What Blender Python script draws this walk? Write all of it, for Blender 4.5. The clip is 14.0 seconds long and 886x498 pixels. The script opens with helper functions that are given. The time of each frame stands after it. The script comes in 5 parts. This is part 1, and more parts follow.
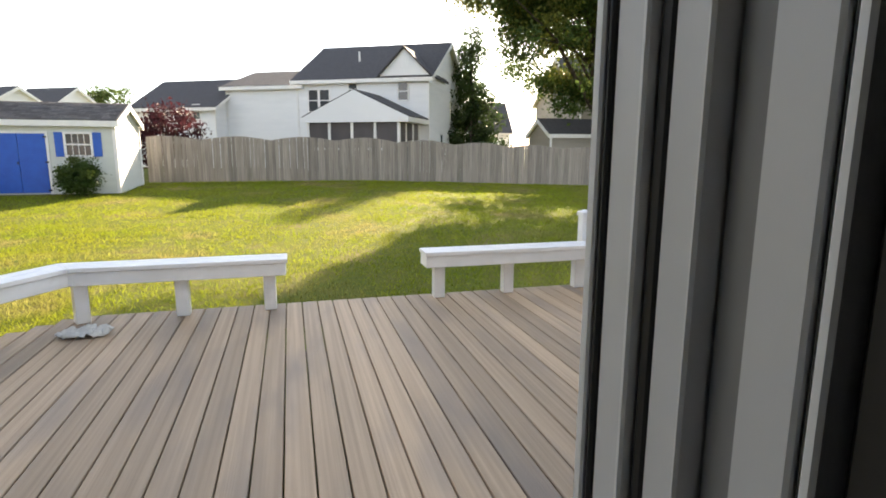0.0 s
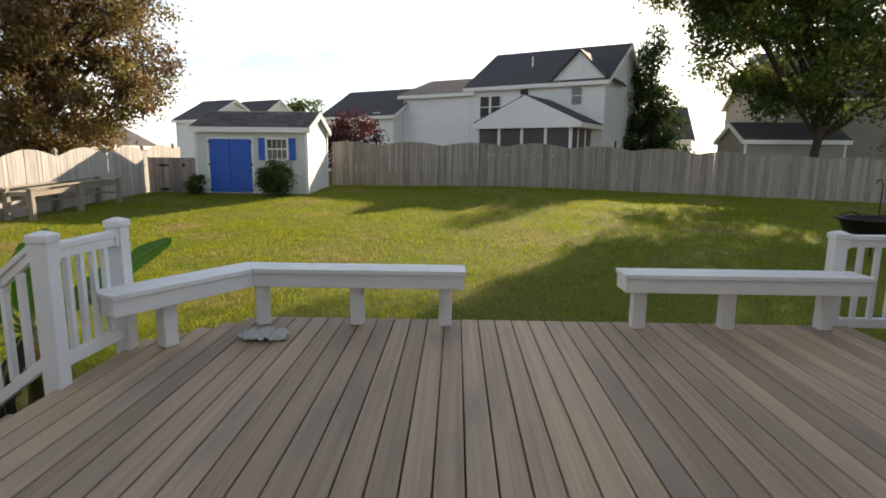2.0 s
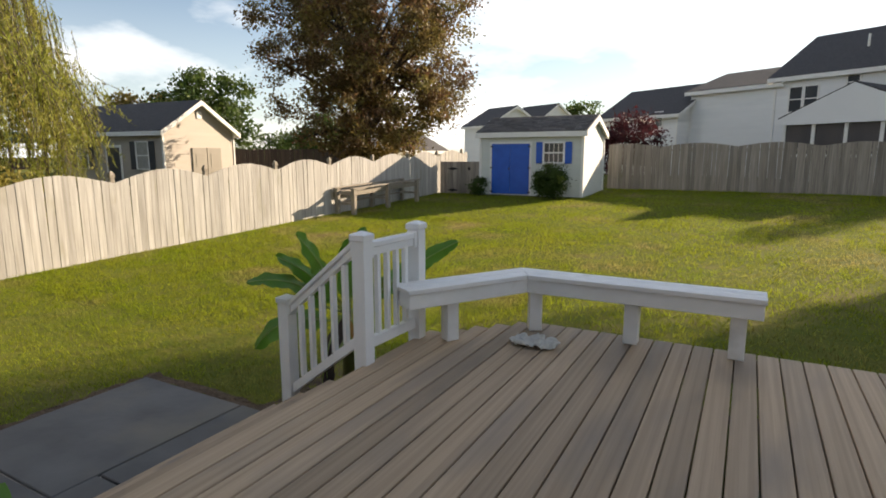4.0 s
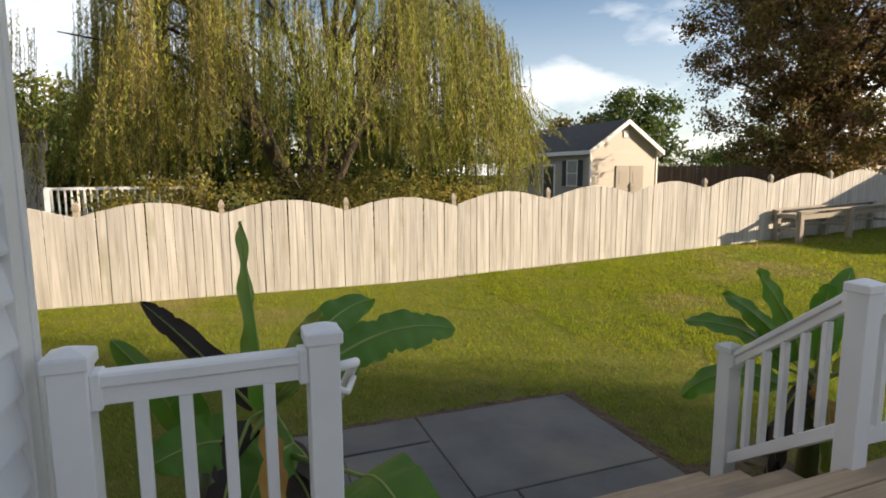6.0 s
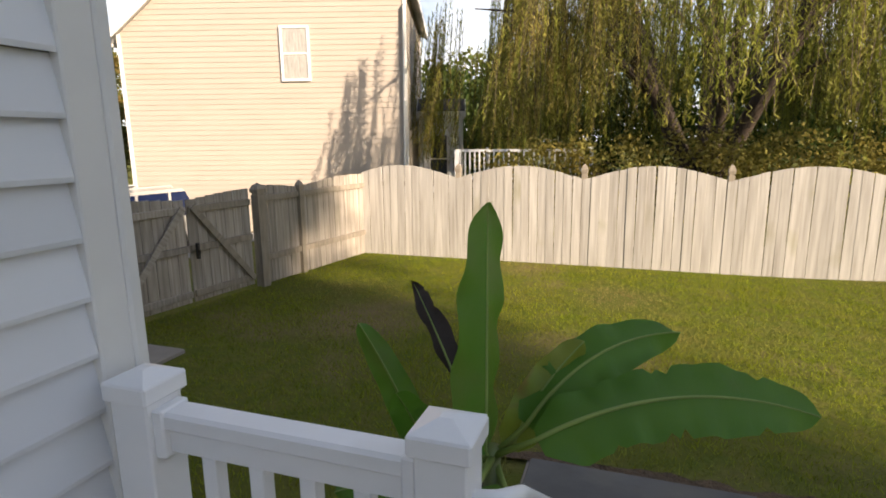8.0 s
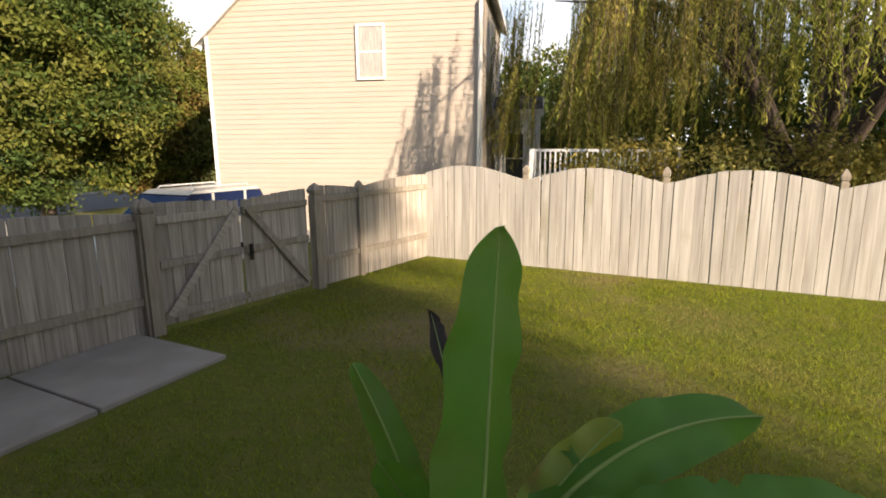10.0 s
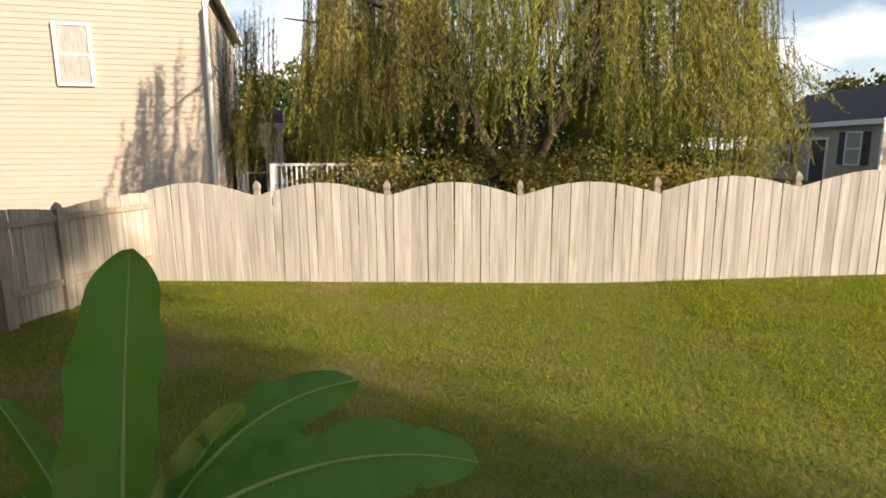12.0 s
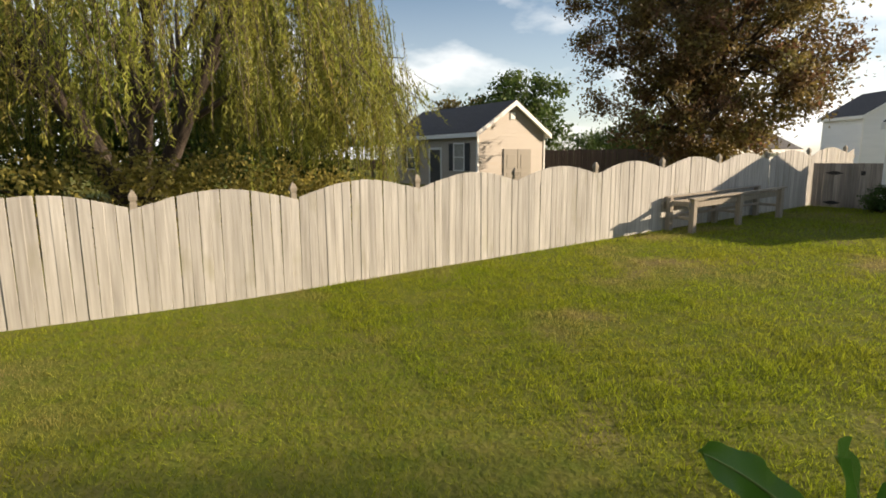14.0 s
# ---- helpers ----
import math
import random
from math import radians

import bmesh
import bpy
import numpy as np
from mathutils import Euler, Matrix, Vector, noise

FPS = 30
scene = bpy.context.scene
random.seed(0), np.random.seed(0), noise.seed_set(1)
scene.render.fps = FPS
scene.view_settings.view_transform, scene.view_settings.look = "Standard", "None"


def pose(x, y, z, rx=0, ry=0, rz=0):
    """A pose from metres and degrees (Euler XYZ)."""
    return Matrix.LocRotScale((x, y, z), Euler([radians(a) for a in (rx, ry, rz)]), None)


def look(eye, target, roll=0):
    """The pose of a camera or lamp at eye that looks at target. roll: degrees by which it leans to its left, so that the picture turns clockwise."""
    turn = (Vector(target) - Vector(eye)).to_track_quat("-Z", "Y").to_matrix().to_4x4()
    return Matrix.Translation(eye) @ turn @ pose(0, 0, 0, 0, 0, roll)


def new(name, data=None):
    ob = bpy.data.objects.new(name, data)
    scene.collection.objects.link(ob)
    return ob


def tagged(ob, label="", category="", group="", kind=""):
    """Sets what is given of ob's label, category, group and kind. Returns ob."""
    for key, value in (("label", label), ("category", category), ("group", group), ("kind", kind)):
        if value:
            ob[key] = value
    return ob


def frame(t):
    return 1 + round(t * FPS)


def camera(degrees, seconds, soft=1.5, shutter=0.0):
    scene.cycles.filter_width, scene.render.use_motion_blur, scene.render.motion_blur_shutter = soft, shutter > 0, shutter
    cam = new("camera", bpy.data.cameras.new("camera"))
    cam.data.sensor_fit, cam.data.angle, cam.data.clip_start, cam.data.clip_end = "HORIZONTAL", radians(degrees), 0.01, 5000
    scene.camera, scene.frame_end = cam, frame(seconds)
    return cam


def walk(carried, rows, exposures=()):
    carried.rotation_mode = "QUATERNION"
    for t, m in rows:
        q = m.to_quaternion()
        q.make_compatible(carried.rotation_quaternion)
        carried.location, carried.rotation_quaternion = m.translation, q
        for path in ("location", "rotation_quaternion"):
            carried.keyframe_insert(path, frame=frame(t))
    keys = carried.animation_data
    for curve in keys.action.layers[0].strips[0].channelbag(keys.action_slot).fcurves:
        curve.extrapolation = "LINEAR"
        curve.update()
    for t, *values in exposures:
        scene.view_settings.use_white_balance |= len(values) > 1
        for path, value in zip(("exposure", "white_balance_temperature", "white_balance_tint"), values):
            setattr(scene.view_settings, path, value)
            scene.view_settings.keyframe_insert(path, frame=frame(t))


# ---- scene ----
cam = camera(77.1, 14.0, soft=1.8)
# seconds, x, y, z of the eye, then its tilt, roll and yaw in degrees
ROWS = [
    (0.0, 0.008, 0.008, 1.422, 79.83, -0.20, -15.25),
    (0.5, 0.001, 0.203, 1.387, 79.92, -0.40, -7.48),
    (1.0, -0.006, 0.447, 1.382, 79.94, -0.51, -3.94),
    (1.5, -0.082, 0.597, 1.376, 80.07, -0.64, -2.01),
    (2.0, -0.136, 0.692, 1.374, 80.43, -0.57, 1.36),
    (4.5, -0.273, 0.794, 1.441, 81.16, 0.18, 39.39),
    (5.0, -0.371, 0.825, 1.447, 82.44, 0.01, 51.07),
    (5.5, -0.569, 0.874, 1.430, 82.46, 0.22, 60.12),
    (6.0, -0.761, 0.987, 1.428, 82.36, 0.33, 69.48),
    (6.5, -0.956, 1.163, 1.420, 82.02, 0.63, 81.31),
    (7.0, -1.260, 1.231, 1.399, 80.78, 0.38, 91.55),
    (7.5, -1.515, 1.394, 1.398, 79.28, 0.53, 99.80),
    (8.0, -1.718, 1.546, 1.434, 78.89, 0.66, 108.95),
    (8.5, -1.979, 1.564, 1.445, 78.76, 0.56, 117.55),
    (11.0, -2.312, 1.774, 1.462, 79.00, 0.28, 116.39),
    (11.5, -2.183, 1.990, 1.482, 79.56, 0.37, 104.67),
    (12.0, -2.076, 2.137, 1.509, 79.86, 0.34, 92.95),
    (12.5, -2.019, 2.206, 1.504, 80.42, 0.28, 80.37),
    (13.0, -2.106, 2.283, 1.488, 80.71, 0.27, 69.77),
    (13.5, -2.340, 2.415, 1.456, 80.70, 0.33, 61.44),
    (14.0, -2.586, 2.606, 1.421, 80.68, 0.36, 58.83),
]
walk(cam, [(t, pose(x, y, z, rx, ry, rz)) for t, x, y, z, rx, ry, rz in ROWS],
     exposures=[(0.0, 2.42, 7150, 10), (0.6, 1.82, 7150, 10), (1.2, 1.40, 7150, 10), (2.0, 1.36, 7050, 9.5), (5.0, 1.16, 7050, 9), (6.3, 1.24, 7000, 10), (7.5, 1.20, 6950, 11.5), (11.0, 1.27, 6950, 11.5), (14.0, 1.02, 7050, 8)])

# ---- light ----
SUN_AZ, SUN_EL = radians(26.5), radians(19.2)   # from +y towards +x
sun_way = Vector((math.sin(SUN_AZ) * math.cos(SUN_EL), math.cos(SUN_AZ) * math.cos(SUN_EL), math.sin(SUN_EL)))
sun = new("sun", bpy.data.lights.new("sun", "SUN"))
sun.data.energy, sun.data.angle, sun.data.color = 5.0, radians(0.6), (1.0, 0.83, 0.66)
sun.matrix_world = look(sun_way * 60, (0, 0, 0))

world = bpy.data.worlds.new("world")
scene.world = world
world.use_nodes = True
wt = world.node_tree
wt.nodes.clear()
sky = wt.nodes.new("ShaderNodeTexSky")
sky.sky_type, sky.sun_disc, sky.sun_elevation, sky.sun_rotation = "NISHITA", False, SUN_EL, SUN_AZ
sky.air_density, sky.dust_density, sky.ozone_density = 1.0, 0.6, 3.0
wc = wt.nodes.new("ShaderNodeTexCoord")
wmap = wt.nodes.new("ShaderNodeMapping")
wmap.inputs["Scale"].default_value = (1.6, 1.6, 4.2)
wmap.inputs["Location"].default_value = (0.35, 0.1, 0.2)
wn = wt.nodes.new("ShaderNodeTexNoise")
wn.inputs["Scale"].default_value, wn.inputs["Detail"].default_value, wn.inputs["Roughness"].default_value = 1.5, 7.0, 0.52
wr = wt.nodes.new("ShaderNodeValToRGB")
wr.color_ramp.elements[0].position, wr.color_ramp.elements[1].position = 0.46, 0.66
wsep = wt.nodes.new("ShaderNodeSeparateXYZ")
wlow = wt.nodes.new("ShaderNodeMapRange")           # more cloud towards the horizon
wlow.inputs["From Min"].default_value, wlow.inputs["From Max"].default_value = 0.02, 0.42
wlow.inputs["To Min"].default_value, wlow.inputs["To Max"].default_value = 0.36, -0.15
wsum = wt.nodes.new("ShaderNodeMath")
wsum.operation, wsum.use_clamp = "ADD", True
wmix = wt.nodes.new("ShaderNodeMix")
wmix.data_type = "RGBA"
wmix.inputs[7].default_value = (10.2, 10.3, 10.7, 1)
wbg = wt.nodes.new("ShaderNodeBackground")
wbg.inputs["Strength"].default_value = 0.068
wo = wt.nodes.new("ShaderNodeOutputWorld")
for a, b in ((wc.outputs["Generated"], wmap.inputs["Vector"]), (wmap.outputs["Vector"], wn.inputs["Vector"]), (wn.outputs["Fac"], wr.inputs["Fac"]),
             (wc.outputs["Generated"], wsep.inputs[0]), (wsep.outputs["Z"], wlow.inputs["Value"]), (wr.outputs["Color"], wsum.inputs[0]), (wlow.outputs["Result"], wsum.inputs[1]), (wsum.outputs[0], wmix.inputs[0]), (sky.outputs["Color"], wmix.inputs[6]), (wmix.outputs[2], wbg.inputs["Color"]),
             (wbg.outputs["Background"], wo.inputs["Surface"])):
    wt.links.new(a, b)


# ---- materials ----
def mat(name, c1, c2=None, scale=4.0, stretch=(1, 1, 1), rough=0.6, bump=0.15, bscale=30.0, bstretch=None, metal=0.0, vary=0.0, per="object",
        through_light=0.0, stain=None, stain_scale=0.8, stain_at=(0.55, 0.75), spec=0.5, dist=0.01):
    """Two colours mixed by stretched noise, a larger stain layer, brightness varied per piece, and a fine relief."""
    m = bpy.data.materials.new(name)
    m.use_nodes = True
    t = m.node_tree
    b = t.nodes["Principled BSDF"]
    L = t.links.new
    b.inputs["Roughness"].default_value, b.inputs["Metallic"].default_value = rough, metal
    b.inputs["Specular IOR Level"].default_value = spec
    tc = t.nodes.new("ShaderNodeTexCoord")
    oi = t.nodes.new("ShaderNodeObjectInfo")
    mul = t.nodes.new("ShaderNodeMath")
    mul.operation, mul.inputs[1].default_value = "MULTIPLY", 53.0
    L(oi.outputs["Random"], mul.inputs[0])
    add = t.nodes.new("ShaderNodeVectorMath")
    L(tc.outputs["Object"], add.inputs[0])
    L(mul.outputs[0], add.inputs[1])

    def noise_of(sc, st, detail=4.0):
        mp = t.nodes.new("ShaderNodeMapping")
        mp.inputs["Scale"].default_value = st
        n = t.nodes.new("ShaderNodeTexNoise")
        n.inputs["Scale"].default_value, n.inputs["Detail"].default_value = sc, detail
        L(add.outputs[0], mp.inputs["Vector"])
        L(mp.outputs["Vector"], n.inputs["Vector"])
        return n.outputs["Fac"]

    def ramp(fac, lo, hi):
        r = t.nodes.new("ShaderNodeMapRange")
        r.inputs["From Min"].default_value, r.inputs["From Max"].default_value = lo, hi
        L(fac, r.inputs["Value"])
        return r.outputs["Result"]

    def mix(fac, a, c):
        x = t.nodes.new("ShaderNodeMix")
        x.data_type = "RGBA"
        L(fac, x.inputs[0])
        for s, v in ((6, a), (7, c)):
            if isinstance(v, tuple):
                x.inputs[s].default_value = (*v[:3], 1)
            else:
                L(v, x.inputs[s])
        return x.outputs[2]

    c2 = c2 or tuple(v * 0.82 for v in c1)
    col = mix(ramp(noise_of(scale, stretch), 0.3, 0.7), c1, c2)
    if stain:
        col = mix(ramp(noise_of(stain_scale, (1, 1, 1), 3.0), *stain_at), col, stain)
    if vary:
        src = oi.outputs["Random"]
        if per == "island":
            src = t.nodes.new("ShaderNodeNewGeometry").outputs["Random Per Island"]
        hsv = t.nodes.new("ShaderNodeHueSaturation")
        r = t.nodes.new("ShaderNodeMapRange")
        r.inputs["To Min"].default_value, r.inputs["To Max"].default_value = 1 - vary, 1 + vary
        L(src, r.inputs["Value"])
        L(r.outputs["Result"], hsv.inputs["Value"])
        L(col, hsv.inputs["Color"])
        col = hsv.outputs["Color"]
    L(col, b.inputs["Base Color"])
    if bump:
        bp = t.nodes.new("ShaderNodeBump")
        bp.inputs["Strength"].default_value, bp.inputs["Distance"].default_value = bump, dist
        L(noise_of(bscale, bstretch or stretch), bp.inputs["Height"])
        L(bp.outputs["Normal"], b.inputs["Normal"])
    if through_light:
        tr = t.nodes.new("ShaderNodeBsdfTranslucent")
        L(col, tr.inputs["Color"])
        ms = t.nodes.new("ShaderNodeMixShader")
        ms.inputs[0].default_value = through_light
        L(b.outputs[0], ms.inputs[1])
        L(tr.outputs[0], ms.inputs[2])
        L(ms.outputs[0], t.nodes["Material Output"].inputs["Surface"])
    return m


def glass_mat(name, tint=(0.05, 0.06, 0.07), rough=0.05):
    m = bpy.data.materials.new(name)
    m.use_nodes = True
    b = m.node_tree.nodes["Principled BSDF"]
    b.inputs["Base Color"].default_value, b.inputs["Roughness"].default_value = (*tint, 1), rough
    return m


M_DECK = mat("weathered deck wood", (0.475, 0.345, 0.225), (0.345, 0.245, 0.155), 5, (9, 0.5, 9), 0.6, 0.45, 14, (12, 0.6, 12), vary=0.22, stain=(0.25, 0.195, 0.15), stain_scale=3.2, stain_at=(0.5, 0.75), dist=0.006)
M_LOWDECK = mat("dark stained deck wood", (0.18, 0.10, 0.07), (0.10, 0.06, 0.05), 5, (9, 0.5, 9), 0.55, 0.3, 14, (12, 0.6, 12), vary=0.2)
M_VINYL = mat("white vinyl", (0.86, 0.86, 0.86), (0.81, 0.81, 0.815), 3, rough=0.38, bump=0.03, bscale=60, stain=(0.62, 0.61, 0.58), stain_scale=2.2, stain_at=(0.62, 0.9))
M_WHITE = mat("white painted wood", (0.84, 0.83, 0.82), (0.77, 0.76, 0.74), 6, (1, 1, 1), 0.5, 0.1, 40, stain=(0.5, 0.48, 0.44), stain_scale=4, stain_at=(0.64, 0.9))
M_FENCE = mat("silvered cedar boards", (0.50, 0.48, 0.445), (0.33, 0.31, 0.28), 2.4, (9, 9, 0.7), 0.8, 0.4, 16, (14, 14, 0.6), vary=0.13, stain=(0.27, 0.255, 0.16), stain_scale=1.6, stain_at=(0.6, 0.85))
# weathered boards of the shaded runs, their shade put into a darker colour
M_FENCE_SHADED = mat("grey weathered fence boards, shade in colour", (0.33, 0.285, 0.24), (0.185, 0.16, 0.135), 3, (10, 10, 0.6), 0.85, 0.4, 16, (14, 14, 0.6), vary=0.25, stain=(0.17, 0.16, 0.12), stain_scale=1.4, stain_at=(0.58, 0.85))
M_FPOST = mat("old grey fence post", (0.34, 0.295, 0.235), (0.22, 0.19, 0.15), 4, (6, 6, 0.8), 0.85, 0.4, 20)
M_GRASSGROUND = mat("lawn soil and thatch", (0.10, 0.125, 0.022), (0.14, 0.135, 0.034), 5, spec=0.05, rough=0.95, bump=0.5, bscale=16, stain=(0.215, 0.16, 0.085), stain_scale=0.55, stain_at=(0.54, 0.74), dist=0.05)
M_BLADE = mat("grass blades", (0.20, 0.265, 0.018), (0.26, 0.28, 0.026), 0.7, rough=0.75, bump=0, vary=0.5, per="island", through_light=0.5, stain=(0.33, 0.26, 0.12), stain_scale=0.55, stain_at=(0.54, 0.74), spec=0.04)
M_SLATE = mat("blue grey slate", (0.135, 0.134, 0.132), (0.09, 0.09, 0.09), 2.5, rough=0.7, bump=0.35, bscale=14, vary=0.12, stain=(0.17, 0.155, 0.125), stain_scale=1.3, stain_at=(0.55, 0.8))
M_CONC = mat("worn concrete", (0.33, 0.295, 0.265), (0.26, 0.235, 0.21), 3, rough=0.85, bump=0.25, bscale=60, stain=(0.24, 0.21, 0.17), stain_scale=1.1, stain_at=(0.55, 0.8))
M_SOIL = mat("brown mulch and soil", (0.13, 0.085, 0.05), (0.075, 0.05, 0.03), 18, rough=0.95, bump=0.9, bscale=50, dist=0.03)
M_OWNSIDING = mat("pale grey vinyl siding", (0.72, 0.735, 0.76), (0.68, 0.695, 0.72), 1.5, rough=0.5, bump=0.06, bscale=10, bstretch=(0.4, 3, 25), vary=0.04)
M_BEIGE = mat("beige vinyl siding", (0.42, 0.37, 0.315), (0.39, 0.34, 0.29), 0.5, rough=0.6, bump=0.05, bscale=12, stain=(0.40, 0.335, 0.27), stain_scale=0.35, stain_at=(0.6, 0.75))
M_WSIDING = mat("white vinyl siding", (0.78, 0.78, 0.78), (0.72, 0.725, 0.73), 0.5, rough=0.6, bump=0.05, bscale=12)
M_TAN = mat("tan grey siding", (0.29, 0.26, 0.215), (0.255, 0.228, 0.188), 0.6, rough=0.65, bump=0.05, bscale=12)
M_SHED = mat("pale sage siding", (0.62, 0.64, 0.60), (0.57, 0.59, 0.55), 1.0, rough=0.6, bump=0.05, bscale=12)
M_BLUE = mat("bright blue paint", (0.012, 0.105, 0.50), (0.010, 0.085, 0.43), 4, rough=0.45, bump=0.08, bscale=30)
M_ROOF = mat("charcoal shingles", (0.075, 0.07, 0.072), (0.045, 0.043, 0.046), 9, rough=0.9, bump=0.5, bscale=30, vary=0.2, per="island", dist=0.02)
M_SHINGLE = mat("mixed charcoal shingle tabs", (0.10, 0.092, 0.09), (0.055, 0.052, 0.055), 9, rough=0.9, bump=0.4, bscale=40, vary=0.45, per="island", dist=0.01)
M_TRIM = mat("white trim", (0.78, 0.77, 0.74), (0.72, 0.71, 0.69), 4, rough=0.5, bump=0.03)
M_BLACK = mat("black metal", (0.02, 0.02, 0.021), (0.035, 0.03, 0.028), 8, rough=0.5, bump=0.1, metal=0.4)
M_SHUTTER = mat("near black shutter paint", (0.03, 0.032, 0.04), (0.045, 0.045, 0.05), 6, rough=0.55, bump=0.05)
M_GLASS = glass_mat("dark window glass")
M_BARK = mat("dark bark", (0.075, 0.055, 0.04), (0.04, 0.03, 0.022), 6, (3, 3, 0.6), 0.95, 0.8, 14, (3, 3, 0.7), dist=0.05)


# ---- builders ----
def thing(name, label="", category="", group="", kind="", at=(0, 0, 0), turn=0.0):
    ob = new(name)
    ob.matrix_world = pose(*at, 0, 0, turn)
    return tagged(ob, label, category, group, kind)


def mesh_of(bm, name, material, smooth=False):
    bmesh.ops.recalc_face_normals(bm, faces=bm.faces[:])
    me = bpy.data.meshes.new(name)
    bm.to_mesh(me)
    bm.free()
    me.materials.append(material)
    if smooth:
        me.polygons.foreach_set("use_smooth", [True] * len(me.polygons))
    return me


def part(name, bm, material, parent=None, label="", smooth=False, m=None):
    """Links a bmesh, or a mesh that is there already, as one object under parent."""
    me = bm if isinstance(bm, bpy.types.Mesh) else mesh_of(bm, name, material, smooth)
    ob = new(name, me)
    ob.parent = parent
    if m is not None:
        ob.matrix_local = m
    return tagged(ob, label)


def solo(name, bm, material, label="", category="", kind="", group="", smooth=False, m=None):
    return tagged(part(name, bm, material, None, label, smooth, m), category=category, kind=kind, group=group)


def box(bm, x0, x1, y0, y1, z0, z1, bevel=0.0, m=None):
    r = bmesh.ops.create_cube(bm, size=1)["verts"]
    bmesh.ops.scale(bm, vec=(x1 - x0, y1 - y0, z1 - z0), verts=r)
    bmesh.ops.translate(bm, vec=((x0 + x1) / 2, (y0 + y1) / 2, (z0 + z1) / 2), verts=r)
    if bevel:
        es = list({e for v in r for e in v.link_edges})
        out = bmesh.ops.bevel(bm, geom=es, offset=bevel, segments=1, affect="EDGES")
        r = list({v for f in out["faces"] for v in f.verts} | {v for v in r if v.is_valid})
    if m is not None:
        bmesh.ops.transform(bm, matrix=m, verts=r)
    return bm


def bent(bm, m):
    """Works the matrix, which may shear, into the mesh itself."""
    bmesh.ops.transform(bm, matrix=m, verts=bm.verts[:])
    return bm


def boxed(*a, **k):
    return box(bmesh.new(), *a, **k)


def prism(bm, outline, y0, y1, m=None):
    """A solid from an outline of (x, z) drawn out from y0 to y1."""
    a = [bm.verts.new((x, y0, z)) for x, z in outline]
    b = [bm.verts.new((x, y1, z)) for x, z in outline]
    n = len(a)
    bm.faces.new(a)
    bm.faces.new(b[::-1])
    for i in range(n):
        bm.faces.new((a[i], a[(i + 1) % n], b[(i + 1) % n], b[i]))
    if m is not None:
        bmesh.ops.transform(bm, matrix=m, verts=a + b)
    return bm


def tube(bm, points, radii, sides=8, cap=True):
    """A round tube through points, one radius a point."""
    rings = []
    up = Vector((0.12, 0.31, 0.94))
    for i, p in enumerate(points):
        p = Vector(p)
        d = (Vector(points[min(i + 1, len(points) - 1)]) - Vector(points[max(i - 1, 0)])).normalized()
        s = d.cross(up)
        if s.length < 1e-3:
            s = d.cross(Vector((1, 0, 0)))
        s.normalize()
        w = s.cross(d)
        r = radii[i] if hasattr(radii, "__len__") else radii
        rings.append([bm.verts.new(p + r * (math.cos(a) * s + math.sin(a) * w)) for a in (2 * math.pi * k / sides for k in range(sides))])
    for a, b in zip(rings, rings[1:]):
        for k in range(sides):
            bm.faces.new((a[k], a[(k + 1) % sides], b[(k + 1) % sides], b[k]))
    if cap:
        bm.faces.new(rings[0][::-1])
        bm.faces.new(rings[-1])
    return bm


def ground_z(x, y):
    """Height of the lawn: level beside the patio, rising to the far fence, falling off to the east."""
    rise = 0.0385 * max(0.0, min(y, 23.0) - 4.0)
    e = max(0.0, min(1.0, (y - 5) / 14))
    fall = min(1.4, max(0.0, 0.13 * (-4.5 - y)))
    return -0.63 - fall + rise - 0.034 * max(0.0, min(x, 25.0) - 3.0) * e


# ---- ground ----
def ground_sheet():
    xs = sorted({round(v, 2) for v in [*np.arange(-30, 30.1, 1.0), -600, -300, -150, -80, -50, -40, 40, 50, 80, 150, 300, 600]})
    ys = sorted({round(v, 2) for v in [*np.arange(-20, 45.1, 1.0), -600, -300, -150, -80, -40, -30, 55, 80, 150, 300, 600]})
    bm = bmesh.new()
    grid = [[bm.verts.new((x, y, ground_z(x, y) + 0.012 * noise.noise((x * 0.9, y * 0.9, 0)))) for x in xs] for y in ys]
    for a, b in zip(grid, grid[1:]):
        for i in range(len(xs) - 1):
            bm.faces.new((a[i], a[i + 1], b[i + 1], b[i]))
    return solo("ground", bm, M_GRASSGROUND, "sunlit green lawn with thin straw-coloured patches", "lawn", "structure", smooth=True)


ground = ground_sheet()


